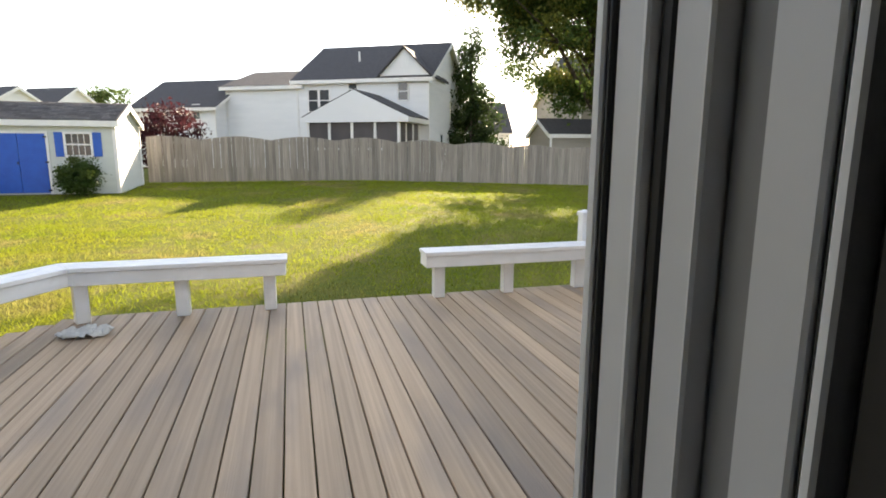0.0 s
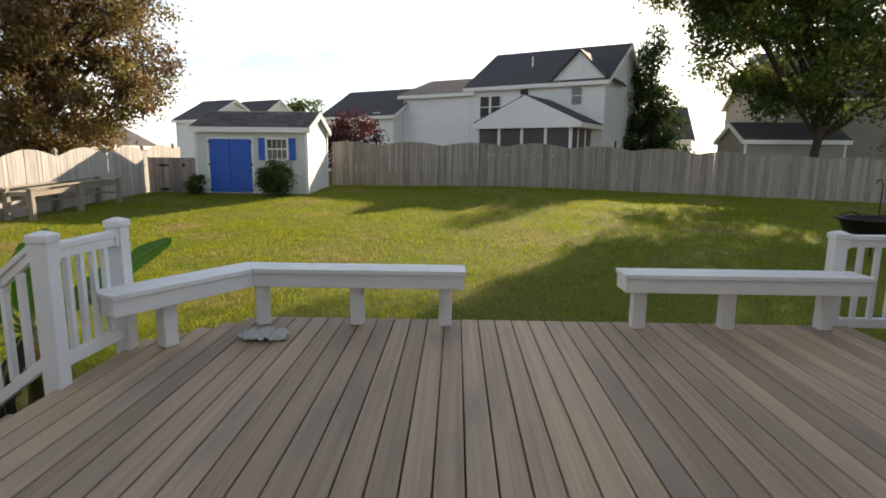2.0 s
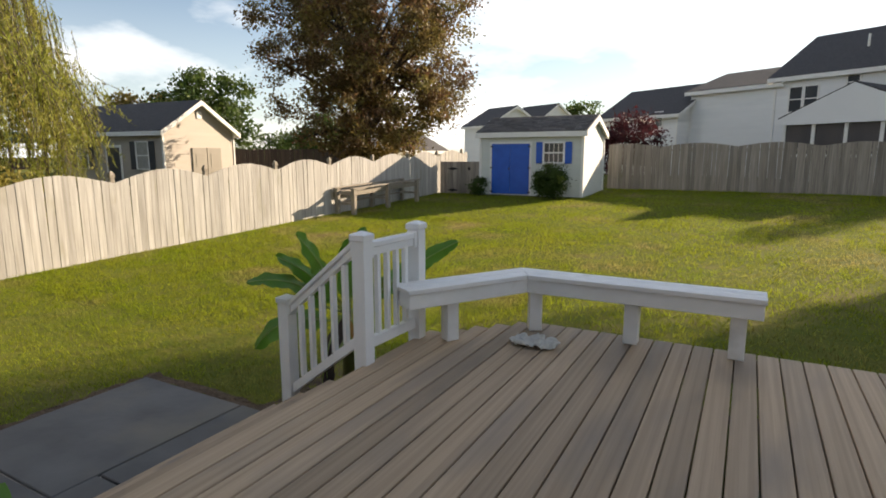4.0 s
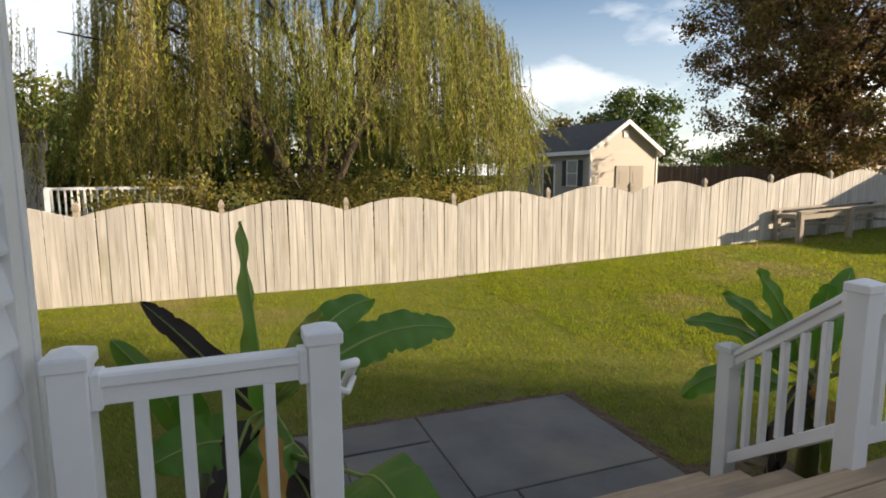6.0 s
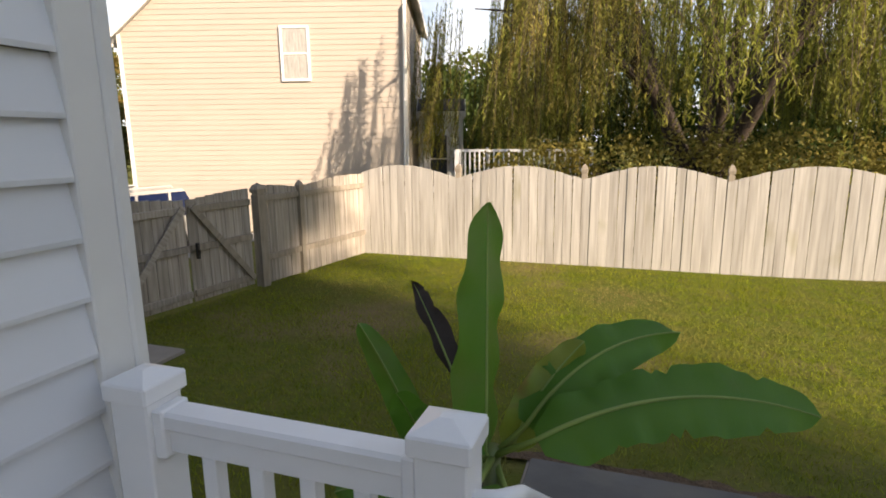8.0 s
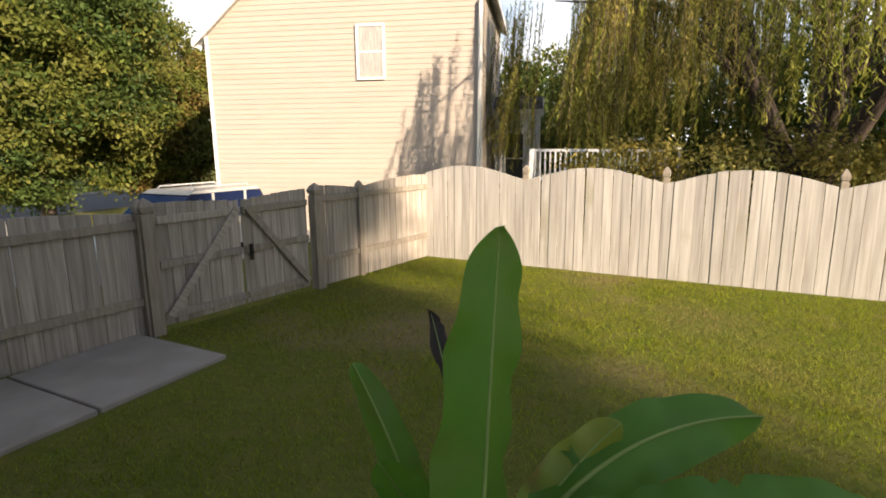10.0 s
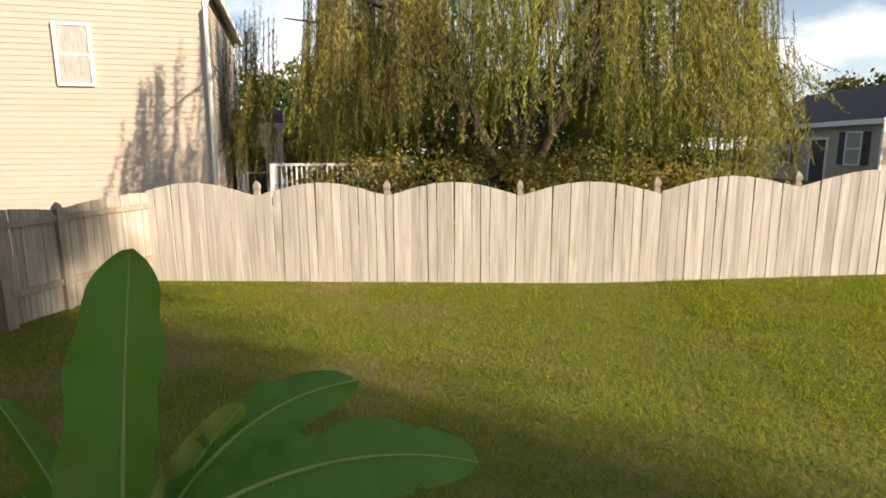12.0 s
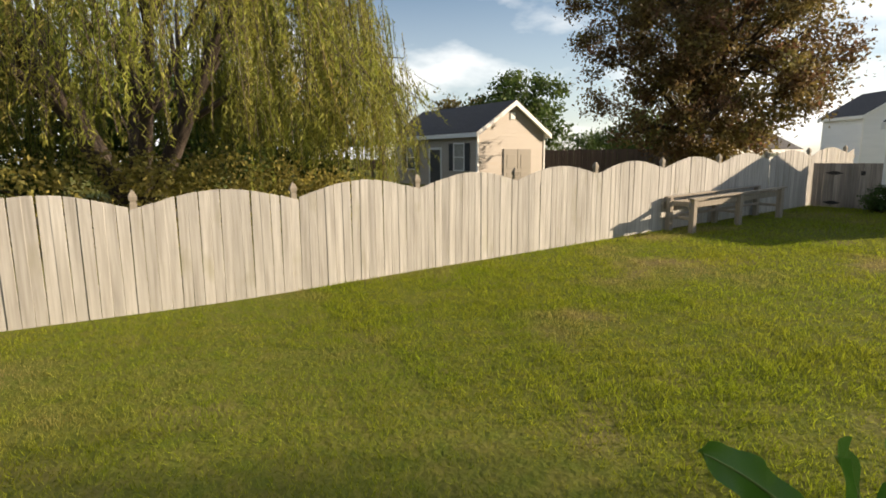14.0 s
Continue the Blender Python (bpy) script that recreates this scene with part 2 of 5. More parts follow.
def blades(name, rects, seed, label):
    """Grass as loose single blades. rects: x0, x1, y0, y1, blades a square metre, height, width."""
    rng = np.random.default_rng(seed)
    vs = []
    for x0, x1, y0, y1, n, h, w in rects:
        k = int((x1 - x0) * (y1 - y0) * n)
        x, y = rng.uniform(x0, x1, k), rng.uniform(y0, y1, k)
        out = ~((x > -2.65) & (x < 5.6) & (y > 0.2) & (y < 5.45)) & ~((x > -5.1) & (x < -2.4) & (y > 0.9) & (y < 3.88)) & ~((x > -2.75) & (y < 0.35)) & (x > -10.85) & (y < 23.9)
        out &= ~((x > -9.1) & (x < -5.2) & (y > 19.8)) & ~((x > -5.95) & (x < -3.3) & (y < -2.5)) & (y > -3.15 - 0.147 * (x + 10.9))
        x, y = x[out], y[out]
        e = np.clip((y - 5) / 14, 0, 1)
        z = -0.63 + 0.0385 * np.clip(np.minimum(y, 23) - 4, 0, None) - 0.034 * np.clip(np.minimum(x, 25) - 3, 0, None) * e - 0.01
        a = rng.uniform(0, 2 * np.pi, len(x))
        hh = h * rng.uniform(0.45, 1.2, len(x)) * (1 + 0.22 * np.sin(1.7 * x + 0.8 * y) * np.sin(0.9 * x - 1.9 * y)) * (1 + 0.28 * np.sin(9.1 * x + 3.3 * y + 2 * np.sin(2.3 * y)) * np.sin(4.1 * x - 8.7 * y + 2 * np.sin(1.9 * x)))
        dx, dy = np.cos(a) * w, np.sin(a) * w
        lx, ly = rng.normal(0, 0.55, len(x)) * hh, rng.normal(0, 0.55, len(x)) * hh
        vs.append(np.stack([x - dx, y - dy, z, x + dx, y + dy, z, x + lx, y + ly, z + hh], 1).reshape(-1, 3))
    v = np.concatenate(vs)
    n = len(v) // 3
    me = bpy.data.meshes.new(name)
    me.vertices.add(len(v))
    me.vertices.foreach_set("co", v.ravel())
    me.loops.add(3 * n)
    me.loops.foreach_set("vertex_index", np.arange(3 * n))
    me.polygons.add(n)
    me.polygons.foreach_set("loop_start", np.arange(n) * 3)
    me.update(calc_edges=True)
    me.materials.append(M_BLADE)
    return tagged(new(name, me), label, "grass", kind="stuff")


blades("grass", [(-10.9, -2.6, -4, 9, 1900, 0.055, 0.003), (-10.9, 14, 5, 24, 700, 0.066, 0.006), (-10.9, -2.7, 9, 14, 500, 0.055, 0.005),
                 (14, 22, 5, 24, 250, 0.06, 0.008)], 3, "short mown green grass with dry blades")

# soil edging round the patio and along the deck
bm = bmesh.new()
for x0, x1, y0, y1 in ((-5.08, -3.2, 3.74, 3.88), (-5.08, -4.97, 0.7, 3.85), (-3.6, -2.5, 3.72, 5.0), (-3.6, -2.5, 0.2, 1.15), (-2.7, 3.1, 5.2, 5.42)):
    nx, ny = max(2, int((x1 - x0) / 0.09)), max(2, int((y1 - y0) / 0.09))
    g = [[bm.verts.new((x0 + (x1 - x0) * i / nx + random.uniform(-.03, .03), y0 + (y1 - y0) * j / ny + random.uniform(-.03, .03), ground_z(-3, y0) + 0.006 + random.uniform(0, 0.03)))
          for i in range(nx + 1)] for j in range(ny + 1)]
    for a, b in zip(g, g[1:]):
        for i in range(nx):
            bm.faces.new((a[i], a[i + 1], b[i + 1], b[i]))
solo("soil_bed", bm, M_SOIL, "bare brown soil edging beside the slate patio", "soil", "structure")

# patio of slate slabs
patio = thing("patio", "blue-grey slate patio with mortar joints below the deck", "patio", kind="structure")
part("bedding", boxed(-5.0, -2.9, 0.98, 3.76, -0.75, -0.612), M_CONC, patio, "light sandy mortar bedding")
SLABS = [(-4.99, -3.75, 2.32, 3.75), (-3.73, -2.9, 2.6, 3.75), (-3.73, -2.9, 1.7, 2.58), (-4.55, -3.75, 1.62, 2.30), (-4.99, -4.57, 1.0, 2.30), (-4.55, -3.75, 1.0, 1.60), (-3.73, -2.9, 1.0, 1.68)]
for i, (x0, x1, y0, y1) in enumerate(SLABS):
    ob = part("slab", boxed(x0, x1, y0, y1, -0.65, -0.592 + 0.004 * (i % 3), 0.006), M_SLATE, patio)
slab = thing("path_slab", "worn grey concrete slabs by the fence gate", "path", kind="structure")
for x0, x1 in ((-5.85, -4.62), (-4.6, -3.3)):
    part("slab", boxed(x0, x1, -3.95, -2.62, -0.72, -0.585, 0.01), M_CONC, slab)

# ---- deck ----
DW, DE, DN, DS = -2.455, 3.10, 5.26, 0.39
deck = thing("deck_floor", "weathered grey-brown wooden deck floor of long planks", "deck", kind="structure")
PITCH = 0.1405
plank = mesh_of(boxed(-0.0660, 0.0660, -0.5, 0.5, -0.036, 0.0, 0.004), "plank", M_DECK)
n_planks = 40
CH = -1.78                                  # where the chamfered corner begins
for i in range(n_planks):
    x = -2.4655 + PITCH * (i + 0.5)
    y1 = DN if x > CH else DN - (CH - x) * 1.02
    part("plank", plank, None, deck, m=Matrix.Translation((x, (DS + y1) / 2, 0)) @ Matrix.Diagonal((1, y1 - DS, 1, 1)))
bm = bmesh.new()
box(bm, DW - 0.02, DW + 0.018, DS, DN - 0.75, -0.24, -0.04)
box(bm, CH, DE, DN - 0.03, DN - 0.002, -0.24, -0.04)
box(bm, DE - 0.02, DE + 0.01, DS, DN - 0.03, -0.24, -0.04)
c0, c1 = Vector((CH, DN - 0.015, 0)), Vector((DW, DN - 0.75, 0))
prism(bm, [(0, -0.24), ((c1 - c0).length, -0.24), ((c1 - c0).length, -0.04), (0, -0.04)], 0, 0.03, Matrix.Translation(c0) @ Matrix.Rotation(math.atan2(c1.y - c0.y, c1.x - c0.x), 4, "Z"))
part("fascia", bm, M_DECK, deck)
bm = bmesh.new()
for x in np.arange(-2.3, 3.0, 0.6):
    box(bm, x, x + 0.04, DS, 4.4, -0.22, -0.04)
for x in (-2.3, 0.3, 2.9):
    for y in (1.0, 4.3):
        box(bm, x, x + 0.1, y, y + 0.1, -0.9, -0.22)
part("joists", bm, M_LOWDECK, deck)
low = thing("lower_deck_floor", "dark reddish-brown stained lower deck one step down", "deck", kind="structure")
lplank = mesh_of(boxed(-0.0670, 0.0670, -0.5, 0.5, -0.036, 0.0, 0.004), "plank", M_LOWDECK)
for i in range(15):
    part("plank", lplank, None, low, m=Matrix.Translation((DE + 0.09 + PITCH * i, (DS + 5.33) / 2, -0.17)) @ Matrix.Diagonal((1, 5.33 - DS, 1, 1)))
part("fascia", boxed(DE + 0.02, 5.3, 5.30, 5.328, -0.42, -0.21), M_LOWDECK, low)

# steps down to the patio
steps = thing("deck_steps", "wooden steps from the deck to the patio", "steps", kind="structure")
for i in range(3):
    z = -0.155 * (i + 1)
    for k in range(2):
        x1 = DW - 0.022 - 0.28 * i - 0.142 * k
        part("tread", boxed(x1 - 0.138, x1, 1.30, 3.70, z - 0.036, z, 0.004), M_DECK, steps)
    part("riser", boxed(DW - 0.05 - 0.28 * i, DW - 0.03 - 0.28 * i, 1.32, 3.68, z, z + 0.115), M_DECK, steps)

# ---- benches ----
BZ = 0.475


def bench(name, label, pts, posts):
    """A fixed deck bench along a line of its back edge, front towards the house. posts: (x, y, turn)."""
    b = thing(name, label, "bench", "deck benches")
    for k, (p, q) in enumerate(zip(pts, pts[1:])):
        p, q = Vector((*p, 0)), Vector((*q, 0))
        n = (q - p).length
        m = Matrix.Translation(p) @ Matrix.Rotation(math.atan2(q.y - p.y, q.x - p.x), 4, "Z")
        cut = 0.160 if len(pts) > 2 else 0.0        # mitre at the bend
        a0, a1 = (cut if k == 1 else 0), (cut if k == 0 and len(pts) > 2 else 0)
        for j in range(2):
            y0, y1 = -0.137 - 0.142 * j, -0.002 - 0.142 * j
            bm = bmesh.new()
            f0, f1 = -y1 / 0.28, -y0 / 0.28
            prism_pts = [(a0 * f1, y0), (n - a1 * f1, y0), (n - a1 * f0, y1), (a0 * f0, y1)]
            lo = [bm.verts.new((x, y, BZ - 0.036)) for x, y in prism_pts]
            hi = [bm.verts.new((x, y, BZ)) for x, y in prism_pts]
            bm.faces.new(lo[::-1]), bm.faces.new(hi)
            for i in range(4):
                bm.faces.new((lo[i], lo[(i + 1) % 4], hi[(i + 1) % 4], hi[i]))
            bmesh.ops.bevel(bm, geom=bm.edges[:], offset=0.004, segments=1, affect="EDGES")
            part("seat_board", bm, M_WHITE, b, m=m)
        part("front_apron", boxed(a0 * 0.90 if a0 else 0.012, n - (a1 * 0.90 if a1 else 0.012), -0.262, -0.226, BZ - 0.15, BZ - 0.038, 0.004), M_WHITE, b, m=m)
        part("back_apron", boxed(0.012, n - 0.012, -0.05, -0.014, BZ - 0.15, BZ - 0.038, 0.004), M_WHITE, b, m=m)
        for e in (0.012, n - 0.048):
            if (k == 0 and e < 1) or (k == len(pts) - 2 and e > 0.1):
                part("end_apron", boxed(e, e + 0.036, -0.224, -0.052, BZ - 0.15, BZ - 0.038, 0.003), M_WHITE, b, m=m)
    for x, y, turn in posts:
        part("leg", boxed(-0.052, 0.052, -0.052, 0.052, 0.001, BZ - 0.04, 0.005), M_WHITE, b, m=pose(x, y, 0, 0, 0, turn))
    return b


bench("bench", "long white painted deck bench with a bend, on square legs", [(-2.53, 4.19), (-1.89, 5.24), (-0.05, 5.24)], [(-2.20, 4.50, 59), (-1.70, 5.06, 29), (-0.93, 5.09, 0), (-0.21, 5.10, 0)])
bench("bench", "short white painted deck bench on three square legs", [(1.19, 5.22), (3.10, 5.22)], [(1.36, 5.12, 0), (2.08, 5.13, 0), (2.88, 5.15, 0)])

# ---- railings ----
PS = 0.052


def rail_post(parent, x, y, z0, z1):
    p = part("post", boxed(x - PS, x + PS, y - PS, y + PS, z0, z1 - 0.035, 0.004), M_VINYL, parent)
    bm = bmesh.new()
    box(bm, x - PS - 0.011, x + PS + 0.011, y - PS - 0.011, y + PS + 0.011, z1 - 0.06, z1 - 0.016, 0.005)
    r = bmesh.ops.create_cone(bm, cap_ends=True, segments=4, radius1=(PS + 0.008) * 1.414, radius2=0.018, depth=0.02)["verts"]
    bmesh.ops.rotate(bm, cent=(0, 0, 0), matrix=Matrix.Rotation(math.pi / 4, 3, "Z"), verts=r)
    bmesh.ops.translate(bm, vec=(x, y, z1 - 0.006), verts=r)
    part("post_cap", bm, M_VINYL, parent)
    return p


def rail_section(parent, a, b, za, zb, count, top=0.80, low_z=0.09):
    """A rail between post faces a and b (plan points), base heights za and zb, with upright balusters."""
    a, b = Vector((*a, za)), Vector((*b, zb))
    n = Vector((b.x - a.x, b.y - a.y, 0)).length
    rise = zb - za
    m = Matrix.Translation(a) @ Matrix.Rotation(math.atan2(b.y - a.y, b.x - a.x), 4, "Z")
    sh = Matrix(((1, 0, 0, 0), (0, 1, 0, 0), (rise / n, 0, 1, 0), (0, 0, 0, 1)))
    part("top_rail", bent(box(boxed(0, n, -0.036, 0.036, top - 0.025, top + 0.02, 0.008), 0, n, -0.022, 0.022, top - 0.08, top - 0.025, 0.003), sh), M_VINYL, parent, m=m)
    part("bottom_rail", bent(boxed(0, n, -0.022, 0.022, low_z, low_z + 0.085, 0.006), sh), M_VINYL, parent, m=m)
    for e in (0, n - 0.03):
        part("bracket", bent(boxed(e, e + 0.03, -0.041, 0.041, top - 0.09, top + 0.025, 0.004), sh), M_VINYL, parent, m=m)
    bal = mesh_of(boxed(-0.019, 0.019, -0.019, 0.019, 0, top - 0.08 - low_z - 0.083, 0.003), "baluster", M_VINYL)
    for i in range(count):
        s = n * (i + 1) / (count + 1)
        part("baluster", bal, None, parent, m=m @ Matrix.Translation((s, 0, low_z + 0.083 + rise * s / n)))


RX = -2.56
r1 = thing("railing", "white vinyl railing between the house corner and the steps", "railing", "deck railings")
rail_post(r1, RX - 0.06, 0.508, -0.64, 0.93)
rail_post(r1, RX - 0.06, 1.24, -0.64, 0.93)
rail_section(r1, (RX - 0.06, 0.560), (RX - 0.06, 1.188), 0, 0, 4, top=0.83)
r2 = thing("railing", "white vinyl railing beside the steps, with a sloping section", "railing", "deck railings")
rail_post(r2, -2.48, 3.76, -0.64, 0.925)
rail_post(r2, -2.46, 4.43, -0.64, 0.93)
rail_section(r2, (-2.48, 3.812), (-2.46, 4.378), 0, 0, 4, top=0.83)
rail_post(r2, -3.36, 3.93, -0.64, 0.345)
rail_section(r2, (-3.308, 3.92), (-2.532, 3.77), -0.52, 0.05, 5, low_z=0.06)
r3 = thing("railing", "white vinyl railing at the lower deck, with slim balusters", "railing", "deck railings")
rail_post(r3, 3.03, 5.31, -0.4, 0.79)
rail_post(r3, 5.10, 5.31, -0.2, 0.79)
rail_post(r3, 5.10, 3.3, -0.2, 0.79)
rail_section(r3, (3.082, 5.31), (5.048, 5.31), -0.12, -0.12, 13, top=0.86)
rail_section(r3, (5.10, 3.352), (5.10, 5.258), -0.12, -0.12, 12, top=0.86)
grab = thing("handrail", "white tubular handrail with a bent return on the post", "handrail")
part("pipe", tube(bmesh.new(), [(-2.61, 1.285, 0.775), (-2.62, 1.335, 0.778), (-2.65, 1.358, 0.770), (-2.72, 1.362, 0.73), (-3.22, 1.362, 0.36), (-3.28, 1.36, 0.30), (-3.29, 1.32, 0.26), (-3.26, 1.26, 0.255)], 0.018, 10), M_VINYL, grab, smooth=True)
part("bracket", tube(bmesh.new(), [(-2.60, 1.292, 0.70), (-2.66, 1.33, 0.66), (-2.76, 1.372, 0.675)], 0.011, 8), M_VINYL, grab, smooth=True)

# ---- own house: wall with the open door, corner trim ----
WT = 0.16
wall = thing("wall_house", "pale grey lap-sided house wall with an open doorway", "wall", kind="structure")
DX0, DX1, DH = -0.80, 0.185, 2.05
M_PLASTER = mat("interior plaster", (0.32, 0.31, 0.29), (0.28, 0.27, 0.25), 3, rough=0.8, bump=0.05)
for n_, (x0, x1, z0, z1) in enumerate(((-2.70, DX0, -0.7, 5.4), (DX1 + 0.06, 6.5, -0.7, 5.4), (DX0, DX1 + 0.06, DH, 5.4), (DX0, DX1 + 0.06, -0.7, -0.045))):
    part("core", boxed(x0, x1, DS - WT, DS - 0.022, z0, z1), M_PLASTER, wall)
LAP = 0.1346


def own_laps(x0, x1, z0, z1):
    z = z0
    while z < z1 - 0.01:
        bm = bmesh.new()
        h = min(LAP, z1 - z)
        v = [(DS - 0.0215, z + 0.004), (DS + 0.004, z), (DS + 0.006, z + 0.012), (DS - 0.019, z + h), (DS - 0.0215, z + h)]
        a = [bm.verts.new((x0, y, zz)) for y, zz in v]
        b = [bm.verts.new((x1, y, zz)) for y, zz in v]
        bm.faces.new(a), bm.faces.new(b[::-1])
        for i in range(5):
            bm.faces.new((a[i], a[(i + 1) % 5], b[(i + 1) % 5], b[i]))
        part("siding_board", bm, M_OWNSIDING, wall)
        z += LAP


own_laps(-2.605, DX0 - 0.09, -0.128, 3.2)
own_laps(DX1 + 0.15, 5.5, -0.128, 3.2)
bm = bmesh.new()
box(bm, -2.712, -2.605, DS - 0.022, DS + 0.012, -0.6, 5.4, 0.004)
box(bm, -2.724, -2.712, DS - 0.12, DS + 0.012, -0.6, 5.4, 0.003)
box(bm, -2.728, -2.690, DS + 0.002, DS + 0.024, -0.6, 5.4, 0.006)
part("corner_trim", bm, M_TRIM, wall, "white corner post")
west = thing("wall_west", "pale grey lap-sided west wall of the house", "wall", kind="structure")
part("core", boxed(-2.712, -2.57, -9.0, DS - WT - 0.004, -0.7, 5.4), M_PLASTER, west)
room = thing("wall_room", "plain dark interior walls behind the doorway", "wall", kind="structure")
for b_ in ((-2.55, 3.2, -4.2, -4.1, 0, 2.5), (-2.55, -2.45, -4.1, DS - WT - 0.005, 0, 2.5), (3.1, 3.2, -4.1, DS - WT - 0.005, 0, 2.5)):
    part("panel", boxed(*b_), M_PLASTER, room)
solo("ceiling", boxed(-2.55, 3.2, -4.2, DS - WT - 0.005, 2.5, 2.6), M_PLASTER, "plain interior ceiling", "ceiling", "structure")
solo("floor", boxed(-2.55, 3.2, -4.2, DS - 0.02, -0.12, -0.03), M_CONC, "plain interior floor", "floor", "structure")

# sliding door frame: ribs and seals of the jamb, from the outside in
M_FRAME = mat("grey-white door vinyl", (0.66, 0.65, 0.63), (0.60, 0.595, 0.585), 3, (1, 1, 0.2), 0.45, 0.04, 40)
# black of the rubber seals, also of the strip painted as interior darkness
M_SEAL_DARK = mat("black rubber seal and interior dark", (0.012, 0.011, 0.011), (0.02, 0.018, 0.018), 9, rough=0.6, bump=0.1)
door = thing("door_1", "grey-white sliding door frame with black rubber seals", "door", kind="structure")
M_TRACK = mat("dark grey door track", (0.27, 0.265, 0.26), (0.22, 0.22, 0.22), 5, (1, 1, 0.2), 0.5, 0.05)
JAMB = [("brickmould", 0.170, 0.282, 0.292, M_TRIM), ("seal", 0.172, 0.2765, 0.282, M_SEAL_DARK), ("rib", 0.174, 0.248, 0.2765, M_FRAME), ("fin", 0.169, 0.242, 0.248, M_TRIM), ("seal", 0.175, 0.232, 0.242, M_SEAL_DARK),
        ("rib", 0.175, 0.206, 0.232, M_FRAME), ("fin", 0.170, 0.201, 0.206, M_TRIM), ("track", 0.182, 0.179, 0.201, M_TRACK), ("rib", 0.176, 0.151, 0.179, M_FRAME), ("seal", 0.178, 0.1465, 0.151, M_SEAL_DARK), ("fin", 0.174, 0.1395, 0.1465, M_TRIM)]
for nm, x, y0, y1, mm in JAMB:
    part(nm, boxed(x, DX1 + 0.15 if nm == "brickmould" else DX1 + 0.08, y0 + 0.0005, y1 - 0.0005, -0.02, DH, 0.0015), mm, door)
part("outer_casing", boxed(DX1 + 0.06, DX1 + 0.15, 0.293, 0.41, -0.02, DH, 0.004), M_FRAME, door)
# black strip added behind the jamb: the unlit interior as a colour
part("inner_casing", boxed(0.182, 0.34, 0.090, 0.138, -0.02, DH + 0.05, 0.004), M_SEAL_DARK, door, "black strip in place of the dark interior")
part("left_casing", boxed(DX0 - 0.09, DX0, 0.10, 0.375, -0.02, DH, 0.004), M_FRAME, door)
part("head", boxed(DX0 - 0.09, DX1 + 0.15, 0.10, 0.378, DH + 0.001, DH + 0.09, 0.004), M_FRAME, door)
part("threshold", boxed(DX0, DX1, 0.12, 0.33, -0.028, 0.012, 0.004), M_FRAME, door)

# covered porch over the lower deck
porch_own = thing("porch", "white porch post and low eave over the lower deck", "porch", kind="structure")
part("post", boxed(4.40, 4.52, 4.36, 4.48, -0.169, 1.93, 0.006), M_VINYL, porch_own)
part("beam", boxed(4.36, 6.6, 4.36, 4.48, 1.932, 2.05, 0.004), M_TRIM, porch_own)
part("beam", boxed(4.40, 4.52, DS + 0.03, 4.355, 1.932, 2.05, 0.004), M_TRIM, porch_own)
part("soffit", boxed(4.26, 6.6, DS + 0.03, 4.58, 2.052, 2.07), M_TRIM, porch_own)
part("fascia", box(boxed(4.24, 4.258, DS + 0.03, 4.60, 1.94, 2.18, 0.003), 4.26, 6.6, 4.582, 4.60, 1.94, 2.18, 0.003), M_TRIM, porch_own, "white fascia board")
part("roof", bent(boxed(4.20, 6.6, DS + 0.03, 4.65, 2.185, 2.23, 0.004), Matrix(((1, 0, 0, 0), (0, 1, 0, 0), (0, -0.12, 1, 0.56), (0, 0, 0, 1)))), M_ROOF, porch_own, "dark shingle roof slope")

# ---- fences ----
BW = 0.1405


def board_meshes(material):
    """Fence boards one metre tall, their tops cut level (key 0) or along the scallop, by slope in steps of 0.05."""
    out = {}
    for k in range(-8, 9):
        bm = boxed(-0.0675, 0.0675, -0.008, 0.008, 0, 1, 0.003)
        for v in bm.verts:
            if v.co.z > 0.5:
                v.co.z += 0.05 * k * v.co.x / 1.5
        out[k] = mesh_of(bm, "board", material)
    return out


M_FENCE_SOUTH = mat("grey-tan fence boards", (0.44, 0.395, 0.34), (0.25, 0.22, 0.185), 3, (10, 10, 0.6), 0.85, 0.4, 16, (14, 14, 0.6), vary=0.2, stain=(0.24, 0.22, 0.17), stain_scale=1.4, stain_at=(0.58, 0.85))
M_FENCE_DARK = mat("dark brown fence boards", (0.085, 0.062, 0.048), (0.05, 0.038, 0.03), 3, (10, 10, 0.6), 0.85, 0.3, 16, vary=0.2)
fboards, fboards_grey, fboards_south, fboards_dark = (board_meshes(m_) for m_ in (M_FENCE, M_FENCE_SHADED, M_FENCE_SOUTH, M_FENCE_DARK))
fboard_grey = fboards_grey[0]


def finial_post(parent, x, y, z0, z1, s=0.045, turn=0.0):
    bm = bmesh.new()
    box(bm, -s, s, -s, s, z0, z1 - 0.17, 0.004)
    box(bm, -s * 0.78, s * 0.78, -s * 0.78, s * 0.78, z1 - 0.17, z1 - 0.14)
    k = [(s * 1.05, z1 - 0.14), (s * 1.15, z1 - 0.09), (s * 0.75, z1 - 0.04), (0.006, z1)]
    for (ra, za), (rb, zb) in zip(k, k[1:]):
        r = bmesh.ops.create_cone(bm, cap_ends=True, segments=4, radius1=ra * 1.414, radius2=rb * 1.414, depth=zb - za)["verts"]
        bmesh.ops.rotate(bm, cent=(0, 0, 0), matrix=Matrix.Rotation(math.pi / 4, 3, "Z"), verts=r)
        bmesh.ops.translate(bm, vec=(0, 0, (za + zb) / 2), verts=r)
    return part("post", bm, M_FPOST, parent, m=pose(x, y, 0, 0, 0, turn))


